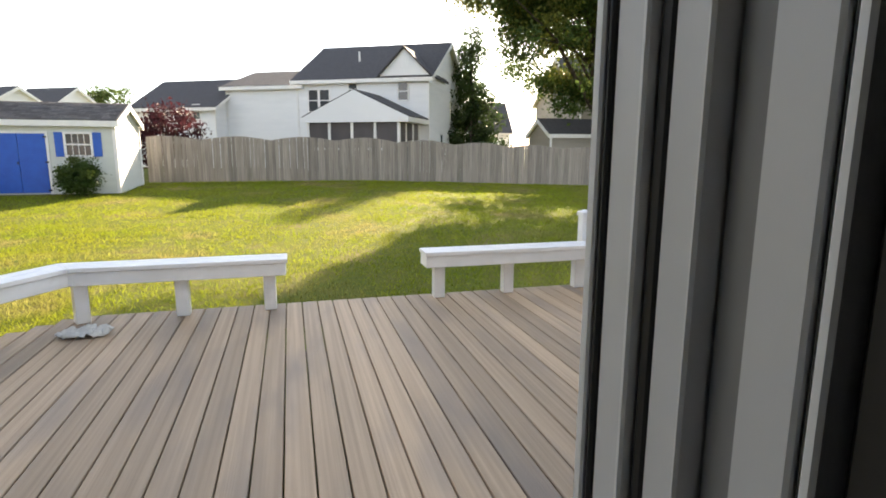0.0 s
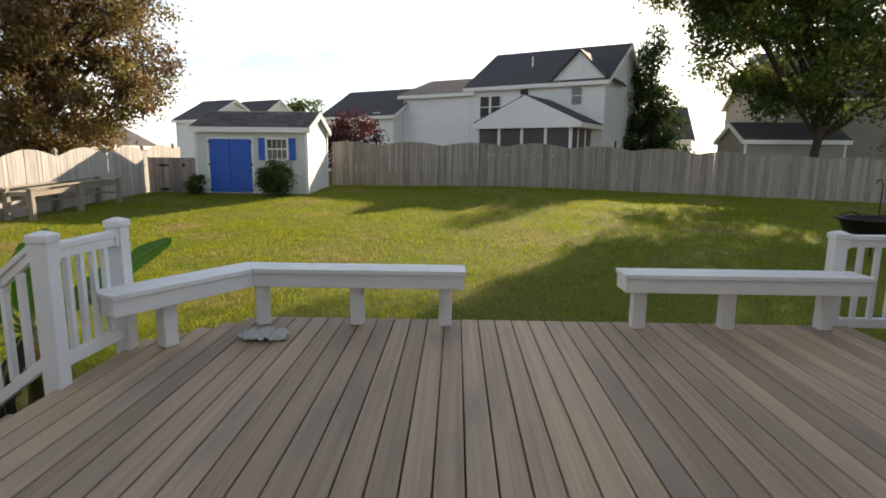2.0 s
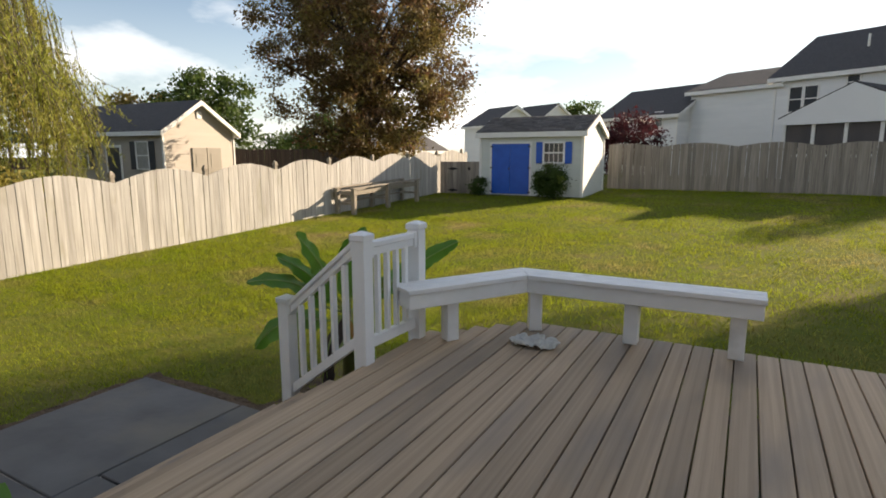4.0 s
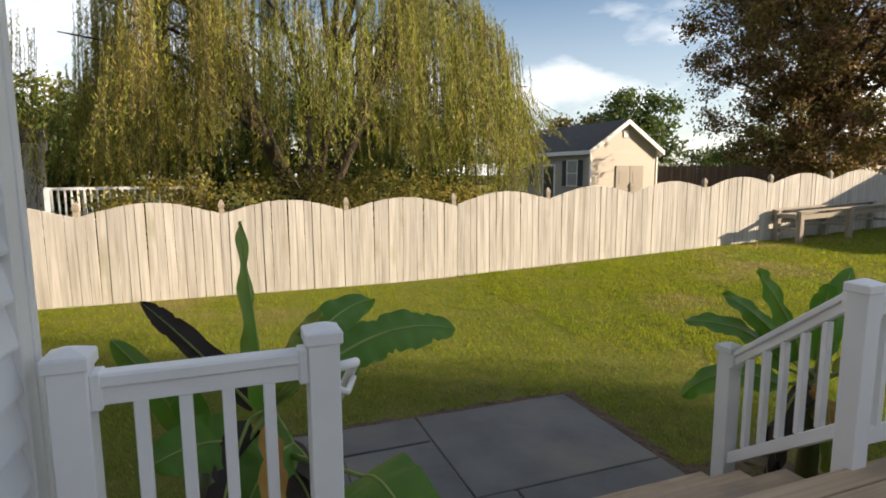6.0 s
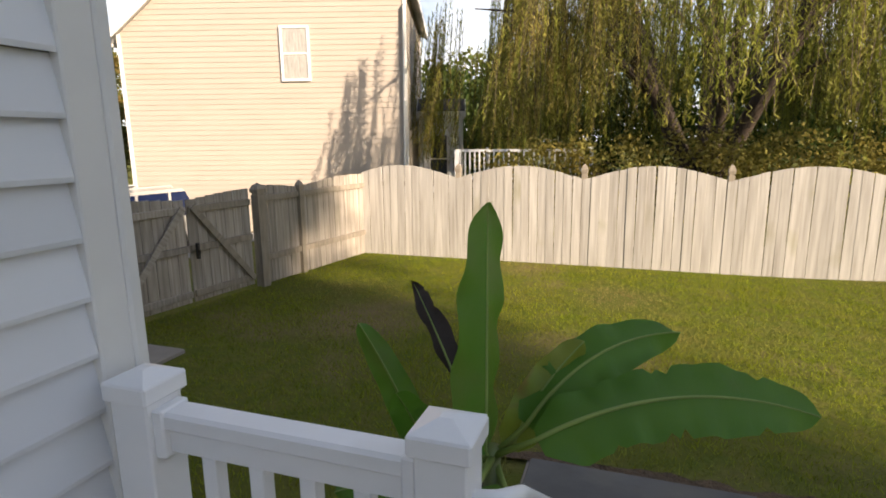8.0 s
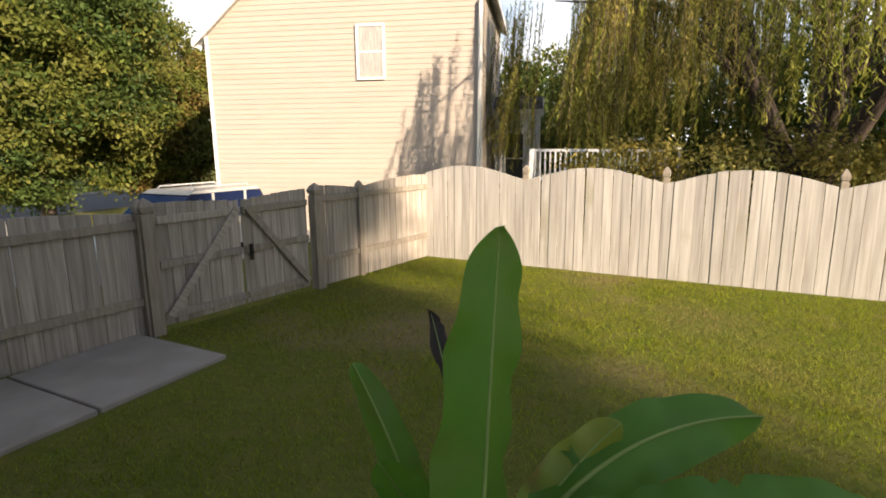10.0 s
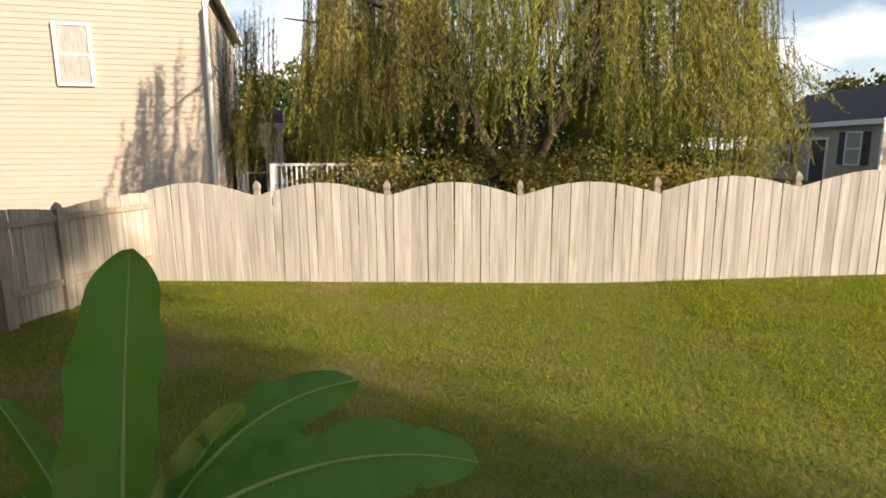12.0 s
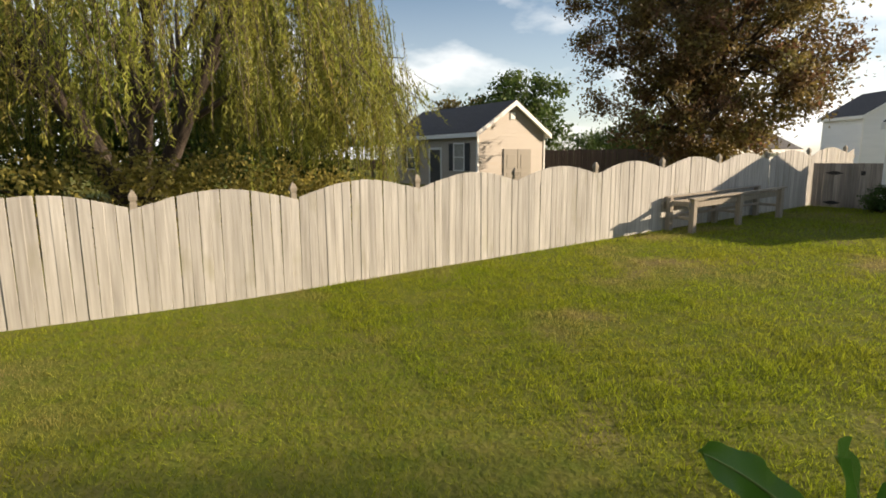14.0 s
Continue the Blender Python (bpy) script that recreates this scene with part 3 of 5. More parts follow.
def fence_run(parent, a, b, phase, mesh, panel=2.13, low_h=1.42, wave=0.21, post_up=0.19, off=0.055, rails=0.0, seed=0, post_s=0.045, ripple=1.0):
    """Boards from a to b in plan, scalloped between posts; posts behind by off, rails on the side given by its sign."""
    rng = random.Random(seed)
    a, b = Vector(a), Vector(b)
    d = b - a
    n = d.length
    d.normalize()
    nrm = Vector((-d.y, d.x))
    turn = math.degrees(math.atan2(d.y, d.x))
    k = int(n / BW)
    for i in range(k):
        s = (i + 0.5) * BW
        p = a + d * s + nrm * rng.uniform(-0.004, 0.004)
        f = ((s + phase) / panel) % 1.0
        slope = wave * math.pi / panel * math.cos(math.pi * f)
        h = low_h + wave * math.sin(math.pi * f) ** 1.1 + rng.uniform(-0.004, 0.004)
        z = ground_z(p.x, p.y) - 0.03
        part("board", mesh[max(-8, min(8, round(slope / 0.05)))], None, parent, m=pose(p.x, p.y, z, 0, rng.uniform(-0.5, 0.5), turn + rng.uniform(-1.6, 1.6)) @ Matrix.Diagonal((rng.uniform(0.985, 1.03), 1, h + 0.03, 1)))
    s = -phase % panel
    while s <= n + 0.01:
        p = a + d * s + nrm * off
        finial_post(parent, p.x, p.y, ground_z(p.x, p.y) - 0.1, ground_z(p.x, p.y) + low_h + post_up, post_s, turn)
        s += panel
    if rails:
        for h in (0.35, low_h - 0.16):
            s0 = 0.0
            while s0 < n - 0.05:
                s1 = min(n, s0 + ((-phase - s0) % panel or panel))
                if s1 - s0 < 0.05:
                    s1 = min(n, s1 + panel)
                e0, e1 = a + d * s0 + nrm * rails, a + d * s1 + nrm * rails
                z0, z1 = ground_z(*e0) + h, ground_z(*e1) + h
                m = Matrix.Translation((e0.x, e0.y, z0)) @ Matrix.Rotation(radians(turn), 4, "Z")
                sh = Matrix(((1, 0, 0, 0), (0, 1, 0, 0), ((z1 - z0) / (s1 - s0), 0, 1, 0), (0, 0, 0, 1)))
                part("rail", bent(boxed(0, s1 - s0 - 0.002, -0.019, 0.019, 0, 0.088, 0.004), sh), M_FPOST, parent, m=m)
                s0 = s1


fw = thing("fence_west", "sunlit silver-brown scalloped board fence with pointed posts", "fence", kind="structure")
fence_run(fw, (-10.93, -3.2), (-10.93, 22.6), -3.2 + 1.36, fboards, post_up=0.24, off=0.06, rails=0.03, seed=4)
# north run takes the boards with shade in their colour
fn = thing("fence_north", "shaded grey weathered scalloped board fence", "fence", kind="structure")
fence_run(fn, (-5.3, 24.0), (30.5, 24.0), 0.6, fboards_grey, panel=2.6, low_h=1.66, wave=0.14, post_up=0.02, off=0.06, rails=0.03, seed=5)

# south fence with a double gate, seen from its rail side
S0, SD = Vector((-10.93, -3.2)), Vector((0.9895, -0.1445))
fs = thing("fence_south", "grey weathered board fence with rails, between the yard and the street", "fence", kind="structure")
fence_run(fs, S0, S0 + SD * 2.62, 0.9, fboards_south, panel=2.62, low_h=1.38, wave=0.10, post_up=0.1, off=0.03, rails=0.03, seed=6)
fence_run(fs, S0 + SD * 5.02, S0 + SD * 8.6, 0.0, fboards_south, panel=2.45, low_h=1.34, wave=0.08, post_up=0.16, off=0.05, rails=0.035, seed=7)
for s_ in (2.62, 4.96):
    p = S0 + SD * s_ + Vector((0.02, 0.07))
    finial_post(fs, p.x, p.y, -0.8, -0.63 + 1.50, 0.07, -8.3)


def gate(name, label, at, turn, w, h, wave, mirror, material, mesh, latch=True):
    g = thing(name, label, "gate", kind="structure", at=at, turn=turn)
    k = int(round(w / BW))
    for i in range(k):
        f = (i + 0.5) / k
        part("board", mesh, None, g, m=Matrix.Translation(((i + 0.5) * w / k, 0, 0.05)) @ Matrix.Diagonal((w / k / BW, 1, h - 0.05 + wave * math.sin(math.pi * f * 0.5 + (0 if mirror else math.pi / 2)), 1)))
    for z in (0.12, h * 0.52, h - 0.16):
        part("rail", boxed(0.01, w - 0.01, 0.01, 0.048, z, z + 0.085, 0.004), material, g)
    x0, x1 = (w - 0.05, 0.05) if mirror else (0.05, w - 0.05)
    za, zb = 0.16, h - 0.08
    q = math.atan2(zb - za, x1 - x0)
    part("brace", boxed(0, math.hypot(zb - za, x1 - x0), 0.049, 0.075, -0.042, 0.042, 0.004), material, g, m=Matrix.Translation((x0, 0.12 if mirror else 0, za)) @ Matrix.Rotation(-q, 4, "Y") @ (Matrix.Rotation(math.pi, 4, "X") if mirror else Matrix()))
    if latch:
        part("latch", box(boxed(w - 0.09 if not mirror else 0.03, w - 0.05 if not mirror else 0.07, 0.05, 0.09, h * 0.45, h * 0.6, 0.004), w - 0.08 if not mirror else 0.04, w - 0.06 if not mirror else 0.06, 0.085, 0.11, h * 0.5, h * 0.53), M_BLACK, g, "black metal latch")
    return g


ga, gb = S0 + SD * 2.74, S0 + SD * 3.80
gate("gate", "grey wooden gate leaf with diagonal brace and black latch", (ga.x, ga.y, -0.63), -8.3, 1.03, 1.36, 0.07, False, M_FPOST, fboards_south[0])
gate("gate", "grey wooden gate leaf with diagonal brace", (gb.x, gb.y, -0.63), -8.3, 1.05, 1.36, 0.07, True, M_FENCE_SOUTH, fboards_south[0], False)

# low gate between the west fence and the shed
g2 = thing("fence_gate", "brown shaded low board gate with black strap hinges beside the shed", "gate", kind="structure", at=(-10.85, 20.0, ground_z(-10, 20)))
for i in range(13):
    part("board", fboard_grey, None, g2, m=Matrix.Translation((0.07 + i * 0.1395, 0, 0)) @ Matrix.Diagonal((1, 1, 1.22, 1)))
part("rail", boxed(0, 1.8, 0.01, 0.05, 0.95, 1.04), M_FPOST, g2)
part("rail", boxed(0, 1.8, 0.01, 0.05, 0.15, 0.24), M_FPOST, g2)
for x, z in ((0.55, 0.13), (0.55, 0.95), (1.25, 0.95)):
    part("hinge", prism(bmesh.new(), [(x - 0.24, z + 0.0), (x - 0.05, z - 0.05), (x + 0.05, z - 0.05), (x + 0.24, z), (x + 0.05, z + 0.05), (x - 0.05, z + 0.05)] if x < 1 else [(x - .05, z - .05), (x + .05, z - .05), (x + .05, z + .06), (x - .05, z + .06)], -0.025, -0.0085), M_BLACK, g2, "black iron hinge")

far_fence = thing("fence_far", "dark brown board fence between gardens beyond the oak", "fence", kind="structure")
fence_run(far_fence, (-31.0, 26.2), (-20.5, 31.5), 0.0, fboards_dark, panel=2.4, low_h=1.72, wave=0.05, post_up=0.1, off=0.06, seed=8)

# timber planter frame along the west fence
fr = thing("planter_frame", "weathered open timber planter frame against the board fence", "planter")
for y in (13.62, 15.35, 17.1):
    for x in (-10.78, -10.18):
        g = ground_z(x, y)
        part("post", boxed(x - 0.06, x + 0.06, y - 0.06, y + 0.06, g - 0.02, g + 0.74 + (0.02 if x < -10.5 else 0), 0.006), M_FPOST, fr)


def sloped(y0, y1, x0, x1, h0, h1):
    bm = boxed(x0, x1, 0, y1 - y0, h0, h1, 0.004)
    z0, z1 = ground_z(-10.3, y0), ground_z(-10.3, y1)
    return bent(bm, Matrix(((1, 0, 0, 0), (0, 1, 0, 0), (0, (z1 - z0) / (y1 - y0), 1, 0), (0, 0, 0, 1)))), Matrix.Translation((0, y0, z0))


for x0, x1, h0, h1 in ((-10.86, -10.1, 0.72, 0.755), (-10.24, -10.20, 0.55, 0.68), (-10.86, -10.845, 0.5, 0.66), (-10.735, -10.70, 0.30, 0.36), (-10.735, -10.70, 0.56, 0.68)):
    bm, m = sloped(13.5, 17.22, x0, x1, h0, h1) if x1 - x0 < 0.5 else sloped(13.5, 17.22, -10.24, -10.10, h0 + 0.02, h1 + 0.02)
    part("rail", bm, M_FPOST, fr, m=m)
bm, m = sloped(13.5, 17.22, -10.86, -10.74, 0.745, 0.78)
part("rail", bm, M_FPOST, fr, m=m)
for y in (13.62, 15.35, 17.1):
    part("crosspiece", boxed(-10.74, -10.24, y - 0.02, y + 0.02, ground_z(-10.4, y) + 0.58, ground_z(-10.4, y) + 0.68), M_FPOST, fr)
    part("crosspiece", boxed(-10.72, -10.24, y - 0.018, y + 0.018, ground_z(-10.4, y) + 0.28, ground_z(-10.4, y) + 0.34), M_FPOST, fr)


# ---- houses ----
def lap_pieces(parent, u_of, z0, z1, lap, material, m, thick=0.02):
    """Siding boards of a wall in the x-z plane facing -y. u_of(z): its left and right end at that height."""
    z = z0
    while z < z1 - 0.02:
        t = min(z + lap, z1)
        a0, a1 = u_of(z)
        b0, b1 = u_of(t)
        if b1 - b0 < 0.02:
            b0, b1 = (a0 + a1) / 2 - 0.01, (a0 + a1) / 2 + 0.01
        bm = bmesh.new()
        v = [bm.verts.new(c) for c in ((a0, -thick, z), (a1, -thick, z), (b1, -0.004, t), (b0, -0.004, t), (a0, -0.001, z), (a1, -0.001, z), (b1, -0.001, t), (b0, -0.001, t))]
        for f in ((0, 1, 2, 3), (4, 5, 1, 0), (0, 3, 7, 4), (1, 5, 6, 2), (3, 2, 6, 7)):
            bm.faces.new([v[i] for i in f])
        part("siding_board", bm, material, parent)
        z = t


def window(parent, m, w, h, shutters=None, frame_mat=None, curtain=False):
    win = part("window", box(box(box(box(boxed(-w / 2 - 0.07, -w / 2, -0.06, 0.01, -0.07, h + 0.07, 0.004), w / 2, w / 2 + 0.07, -0.06, 0.01, -0.07, h + 0.07, 0.004), -w / 2, w / 2, -0.06, 0.01, h, h + 0.07), -w / 2, w / 2, -0.07, 0.01, -0.07, 0), -w / 2, w / 2, -0.05, 0.0, h * 0.5 - 0.025, h * 0.5 + 0.025), frame_mat or M_TRIM, parent, "white window frame", m=m)
    part("pane", boxed(-w / 2, w / 2, -0.032, -0.024, 0, h), M_CURTAIN if curtain else M_GLASS, win)
    if shutters:
        for s in (-1, 1):
            x = s * (w / 2 + 0.07 + shutters[0] / 2)
            bm = boxed(x - shutters[0] / 2, x + shutters[0] / 2, -0.045, -0.02, -0.05, h + 0.05, 0.004)
            part("shutter", bm, shutters[1], win)
    return win


M_CURTAIN = mat("window glass over pale curtain", (0.30, 0.29, 0.27), (0.44, 0.43, 0.40), 6, (4, 1, 0.6), 0.12, 0.0)


def gable_house(name, label, category, at, turn, L, D, eave, peak, siding, roof_mat, lap=0.12, over=0.3, faces="flr", windows=(), ridge="x", trim=M_TRIM, roof_t=0.12, eave_r=None):
    """A gabled house: front wall on y=0 facing -y, L along x, D along y; ridge along x or y. eave_r: the eave at x=L where it differs."""
    er = eave_r or eave
    h = thing(name, label, category, at=at, turn=turn)
    along = ridge == "x"
    W = D if along else L                       # span across the gable
    full = lambda n: (lambda z: (0.0, n))
    tri = lambda n: (lambda z: (0.0, n) if z <= eave else (n / 2 * (z - eave) / (peak - eave), n - n / 2 * max(0, z - er) / (peak - er)))
    mats = {"f": Matrix(), "b": pose(L, D, 0, 0, 0, 180), "l": pose(0, D, 0, 0, 0, -90), "r": pose(L, 0, 0, 0, 0, 90)}
    for k, m in mats.items():
        n = L if k in "fb" else D
        is_gable = (k in "lr") == along
        e0, e1 = {"f": (eave, er), "b": (er, eave), "l": (eave, eave), "r": (er, er)}[k]
        pts = [(0, 0), (n, 0), (n, e1)] + ([(n / 2, peak)] if is_gable else []) + [(0, e0)]
        w_ = part("wall", prism(bmesh.new(), pts, 0.0, 0.08), siding, h, m=m)
        if k in faces:
            lap_pieces(w_, tri(n) if is_gable else full(n), 0, peak if is_gable else e1, lap, siding, m)
    for x, y in ((0, 0), (L, 0), (L, D), (0, D)):
        part("corner_board", boxed(x - 0.05, x + 0.05, y - 0.05, y + 0.05, 0, (er if x else eave) - 0.02, 0.005), trim, h)
    run = W / 2 + over
    ln = (L if along else D) + 2 * over
    for s in (-1, 1):
        drop = (peak - (er if s > 0 else eave)) / (W / 2)
        prof = [(0, peak + 0.03), (s * run, peak + 0.03 - drop * run), (s * run, peak + 0.03 - drop * run + roof_t), (0, peak + 0.03 + roof_t)]
        m = (Matrix.Translation((-over, D / 2, 0)) @ Matrix.Rotation(-math.pi / 2, 4, "Z")) if along else Matrix.Translation((L / 2, -over, 0))
        part("roof", prism(bmesh.new(), prof, 0, ln, m), roof_mat, h, "dark shingle roof slope")
        soffit = [(0, peak - 0.005), (s * run, peak - 0.005 - drop * run), (s * run, peak + 0.026 - drop * run), (0, peak + 0.026)]
        part("soffit", prism(bmesh.new(), soffit, 0.002, ln - 0.002, m), trim, h, "white soffit")
        fascia = [(s * run, peak + 0.02 - drop * run - 0.12), (s * (run + 0.03), peak + 0.02 - drop * run - 0.12), (s * (run + 0.03), peak + 0.03 - drop * run + roof_t * 0.7), (s * run, peak + 0.03 - drop * run + roof_t * 0.7)]
        part("gutter", prism(bmesh.new(), fascia, 0, ln, m), trim, h, "white gutter")
        for e in (-0.03, ln):
            rake = [(0, peak - 0.12), (s * run, peak - 0.12 - drop * run), (s * run, peak + 0.03 - drop * run + roof_t * 0.75), (0, peak + 0.03 + roof_t * 0.75)]
            part("rake_board", prism(bmesh.new(), rake, e, e + 0.03, m), trim, h, "white rake board")
    for k, x, z, w, hh, *rest in windows:
        window(h, mats[k] @ Matrix.Translation((x, -0.02, z)), w, hh, *rest)
    return h


# garden shed
SG = ground_z(-7, 20) + 0.02
shed = gable_house("garden_shed", "small pale sage garden shed with blue double doors and dark roof", "shed", (-9.05, 19.85, SG), 0, 3.8, 2.95, 2.22, 2.78, M_SHED, M_ROOF, 0.125, 0.14, "flr",
                   [("f", 2.80, 1.20, 0.66, 0.64, (0.24, M_BLUE))], roof_t=0.07)
for x0, x1 in ((0.46, 1.17), (1.18, 1.91)):
    d = part("door", boxed(x0, x1, -0.055, -0.022, 0.05, 1.84, 0.006), M_BLUE, shed, "bright blue wooden door")
    for z in (0.12, 0.98, 1.74):
        part("hinge", boxed((x0 - 0.05) if x0 < 1 else (x1 - 0.05), (x0 + 0.05) if x0 < 1 else (x1 + 0.05), -0.062, -0.0555, z - 0.02, z + 0.03), M_BLACK, d, "black hinge")
    for z in (0.62, 1.24):
        part("groove", boxed(x0 + 0.02, x1 - 0.02, -0.058, -0.0553, z, z + 0.008), M_BLUE, d)
part("door_trim", box(box(boxed(0.38, 0.455, -0.05, -0.0225, 0.0, 1.92), 1.915, 1.99, -0.05, -0.0225, 0.0, 1.92), 0.455, 1.915, -0.05, -0.0225, 1.845, 1.92), M_TRIM, shed)
sh_rng = random.Random(12)
for s_ in (-1, 1):
    bm = bmesh.new()
    fall_, half_ = (2.78 - 2.22) / 1.475, 1.475 + 0.14
    for k in range(12):
        x = -0.13
        while x < 3.93:
            w_ = min(sh_rng.uniform(0.18, 0.34), 3.94 - x)
            d0, d1 = half_ * k / 12, half_ * (k + 1) / 12 + 0.015
            lift = sh_rng.uniform(0.012, 0.02)
            top_ = lambda d: 2.88 - fall_ * d
            v = [bm.verts.new(c) for c in ((x, 1.475 + s_ * d0, top_(d0) + 0.004), (x + w_, 1.475 + s_ * d0, top_(d0) + 0.004), (x + w_, 1.475 + s_ * d1, top_(d1) + lift), (x, 1.475 + s_ * d1, top_(d1) + lift),
                                           (x, 1.475 + s_ * d1, top_(d1) + 0.001), (x + w_, 1.475 + s_ * d1, top_(d1) + 0.001))]
            bm.faces.new(v[:4]), bm.faces.new((v[3], v[2], v[5], v[4]))
            x += w_ + 0.006
    tagged(part("shingles", bm, M_SHINGLE, shed), kind="stuff")
part("handle", boxed(1.12, 1.16, -0.075, -0.0555, 0.92, 1.0), M_BLACK, shed, "black door handle")
for i in (-1, 0, 1):
    part("muntin", boxed(2.80 + i * 0.165 - 0.01, 2.80 + i * 0.165 + 0.01, -0.062, -0.056, 1.2, 1.84), M_TRIM, shed)

# white two-storey house with a screened porch beyond the north fence
h1 = gable_house("house", "white two-storey house with dark roof and screened porch", "house", (0.72, 39.2, -0.36), -30, 8.2, 8.5, 5.65, 8.05, M_WSIDING, M_ROOF, 0.18, 0.3, "flr",
                 [("f", 1.05, 3.85, 0.58, 1.2), ("f", 1.78, 3.85, 0.58, 1.2), ("f", 3.6, 4.75, 0.5, 0.6), ("f", 6.7, 4.4, 0.55, 0.95), ("r", 5.2, 3.4, 0.6, 1.2), ("r", 2.6, 0.9, 0.5, 1.6)])
h1.scale = (1.1, 1.1, 1.1)
part("dormer_wall", prism(bmesh.new(), [(5.3, 5.72), (8.3, 5.72), (6.8, 7.2)], -0.12, 3.6), M_WSIDING, h1, "white gable dormer")
for s in (-1, 1):
    part("dormer_roof", prism(bmesh.new(), [(6.8, 7.2), (6.8 + s * 1.62, 5.6), (6.8 + s * 1.62, 5.72), (6.8, 7.32)], -0.3, 3.7), M_ROOF, h1)
part("dormer_vent", boxed(6.58, 7.02, -0.16, -0.1, 6.2, 6.75), M_WSIDING, h1)
part("vent_pipe", tube(bmesh.new(), [(3.2, 2.0, 6.6), (3.2, 2.0, 7.5)], 0.06, 8), M_TRIM, h1)
porch_at = Matrix.Translation((1.7, 0, 0))
porch = part("porch_roof", prism(bmesh.new(), [(0.5, 3.25), (3.5, 4.62), (6.5, 3.25), (6.5, 3.32), (3.5, 4.69), (0.5, 3.32)], -3.62, 0.0), M_ROOF, h1, "low dark porch roof", m=porch_at)
part("porch_gable", prism(bmesh.new(), [(0.6, 3.0), (6.4, 3.0), (6.46, 3.27), (3.5, 4.635), (0.54, 3.27)], -3.66, -3.54), M_WSIDING, h1, "white porch gable", m=porch_at)
for x in (0.75, 2.0, 3.3, 4.6, 5.9):
    part("porch_post", boxed(x - 0.07, x + 0.07, -3.5, -3.36, 0, 3.0), M_TRIM, h1, m=porch_at)
for y in (-2.4, -1.2, -0.1):
    part("porch_post", boxed(5.83, 5.97, y - 0.07, y + 0.07, 0, 3.0), M_TRIM, h1, m=porch_at)
M_SCREEN = mat("dark porch screen", (0.055, 0.05, 0.055), (0.08, 0.07, 0.07), 1.2, (1, 1, 0.4), 0.5, 0.0)
part("porch_screen", boxed(0.75, 5.85, -3.44, -3.42, 0.2, 3.0), M_SCREEN, h1, "dark insect screen", m=porch_at)
part("porch_screen", boxed(5.88, 5.92, -3.4, 0, 0.2, 3.0), M_SCREEN, h1, "dark insect screen", m=porch_at)
part("porch_rail", boxed(0.7, 6.0, -3.52, -3.45, 1.55, 1.68), M_TRIM, h1, m=porch_at)
part("porch_roof_side", boxed(5.95, 6.5, -3.7, 0, 3.0, 3.24), M_TRIM, h1, m=porch_at)
wing = gable_house("house", "white side wing of a two-storey house under a low dark roof", "house", (-3.96, 42.0, -0.36), -30, 5.1, 7.5, 5.35, 6.6, M_WSIDING, M_ROOF, 0.18, 0.3, "fl")
wing.scale = (1.1, 1.1, 1.1)
gable_house("house", "white house with steep dark roof beyond the shed", "house", (-10.3, 44.2, -0.2), -30, 6.5, 7, 4.4, 6.4, M_WSIDING, M_ROOF, 0.18, 0.35, "flr", [("f", 5.1, 3.6, 0.5, 0.9), ("f", 3.6, 0.9, 1.6, 1.2)])
gable_house("house", "distant white house with charcoal roof", "house", (-24.8, 50.2, -0.3), -30, 4.0, 6, 4.5, 6.2, M_WSIDING, M_ROOF, 0.2, 0.3, "fr")
gable_house("house", "distant white house with charcoal roof", "house", (-24.0, 58, -0.3), -30, 5.0, 6, 4.9, 6.9, M_WSIDING, M_ROOF, 0.2, 0.35, "fr")
gable_house("house", "low white garage beyond the fences", "house", (-26.0, 33.2, -0.3), -4, 4.7, 6, 2.1, 3.3, M_WSIDING, M_ROOF, 0.2, 0.25, "fr", ridge="y")
gable_house("house", "distant house with dark blue-grey roof", "house", (16.5, 62, -1.2), -10, 8, 9, 4.6, 8.0, M_WSIDING, M_ROOF, 0.2, 0.35, "fl", [("l", 4.5, 3.0, 0.8, 1.3)])
gable_house("house", "distant small house with dark roof", "house", (14.0, 58, -1.2), -10, 3.5, 7, 3.8, 5.6, M_WSIDING, M_ROOF, 0.2, 0.3, "fl", [("f", 1.6, 2.6, 1.2, 1.2)], ridge="y")
gable_house("garage", "grey sided outbuilding with dark roof beyond the fence", "shed", (14.75, 30.2, -0.75), -3, 4.9, 3.4, 3.05, 3.9, M_TAN, M_ROOF, 0.15, 0.2, "flr")
gable_house("house", "tan two-storey house half hidden by a large tree", "house", (20.6, 37.5, -0.8), -4, 20, 9, 6.1, 9.3, M_TAN, M_ROOF, 0.17, 0.3, "fl", [("f", 8.0, 4.6, 0.8, 1.2), ("f", 10.6, 2.4, 1.0, 1.25), ("f", 13.2, 1.2, 0.7, 1.9)])

# beige neighbour house beyond the west fence
nb = gable_house("house", "beige two-storey house with white trim, side gable wall", "house", (-14.9, -13.0, -1.8), 108, 8.4, 8.0, 6.4, 9.9, M_BEIGE, M_ROOF, 0.15, 0.3, "fr", [("f", 5.18, 5.05, 0.72, 1.42, None, None, True)], ridge="y", eave_r=7.75)
part("downspout", tube(bmesh.new(), [(8.55, 0.1, 7.45), (8.4, -0.12, 7.0), (8.32, -0.1, 0.1)], 0.05, 8), M_TRIM, nb, "white downspout")
bay = gable_house("house_extension", "small pale grey sunroom beside the beige house", "house", (-21.2, -6.0, -0.5), 108, 1.5, 1.6, 2.9, 3.3, M_OWNSIDING, M_ROOF, 0.15, 0.12, "fr", [("f", 0.65, 0.4, 0.6, 1.7)])
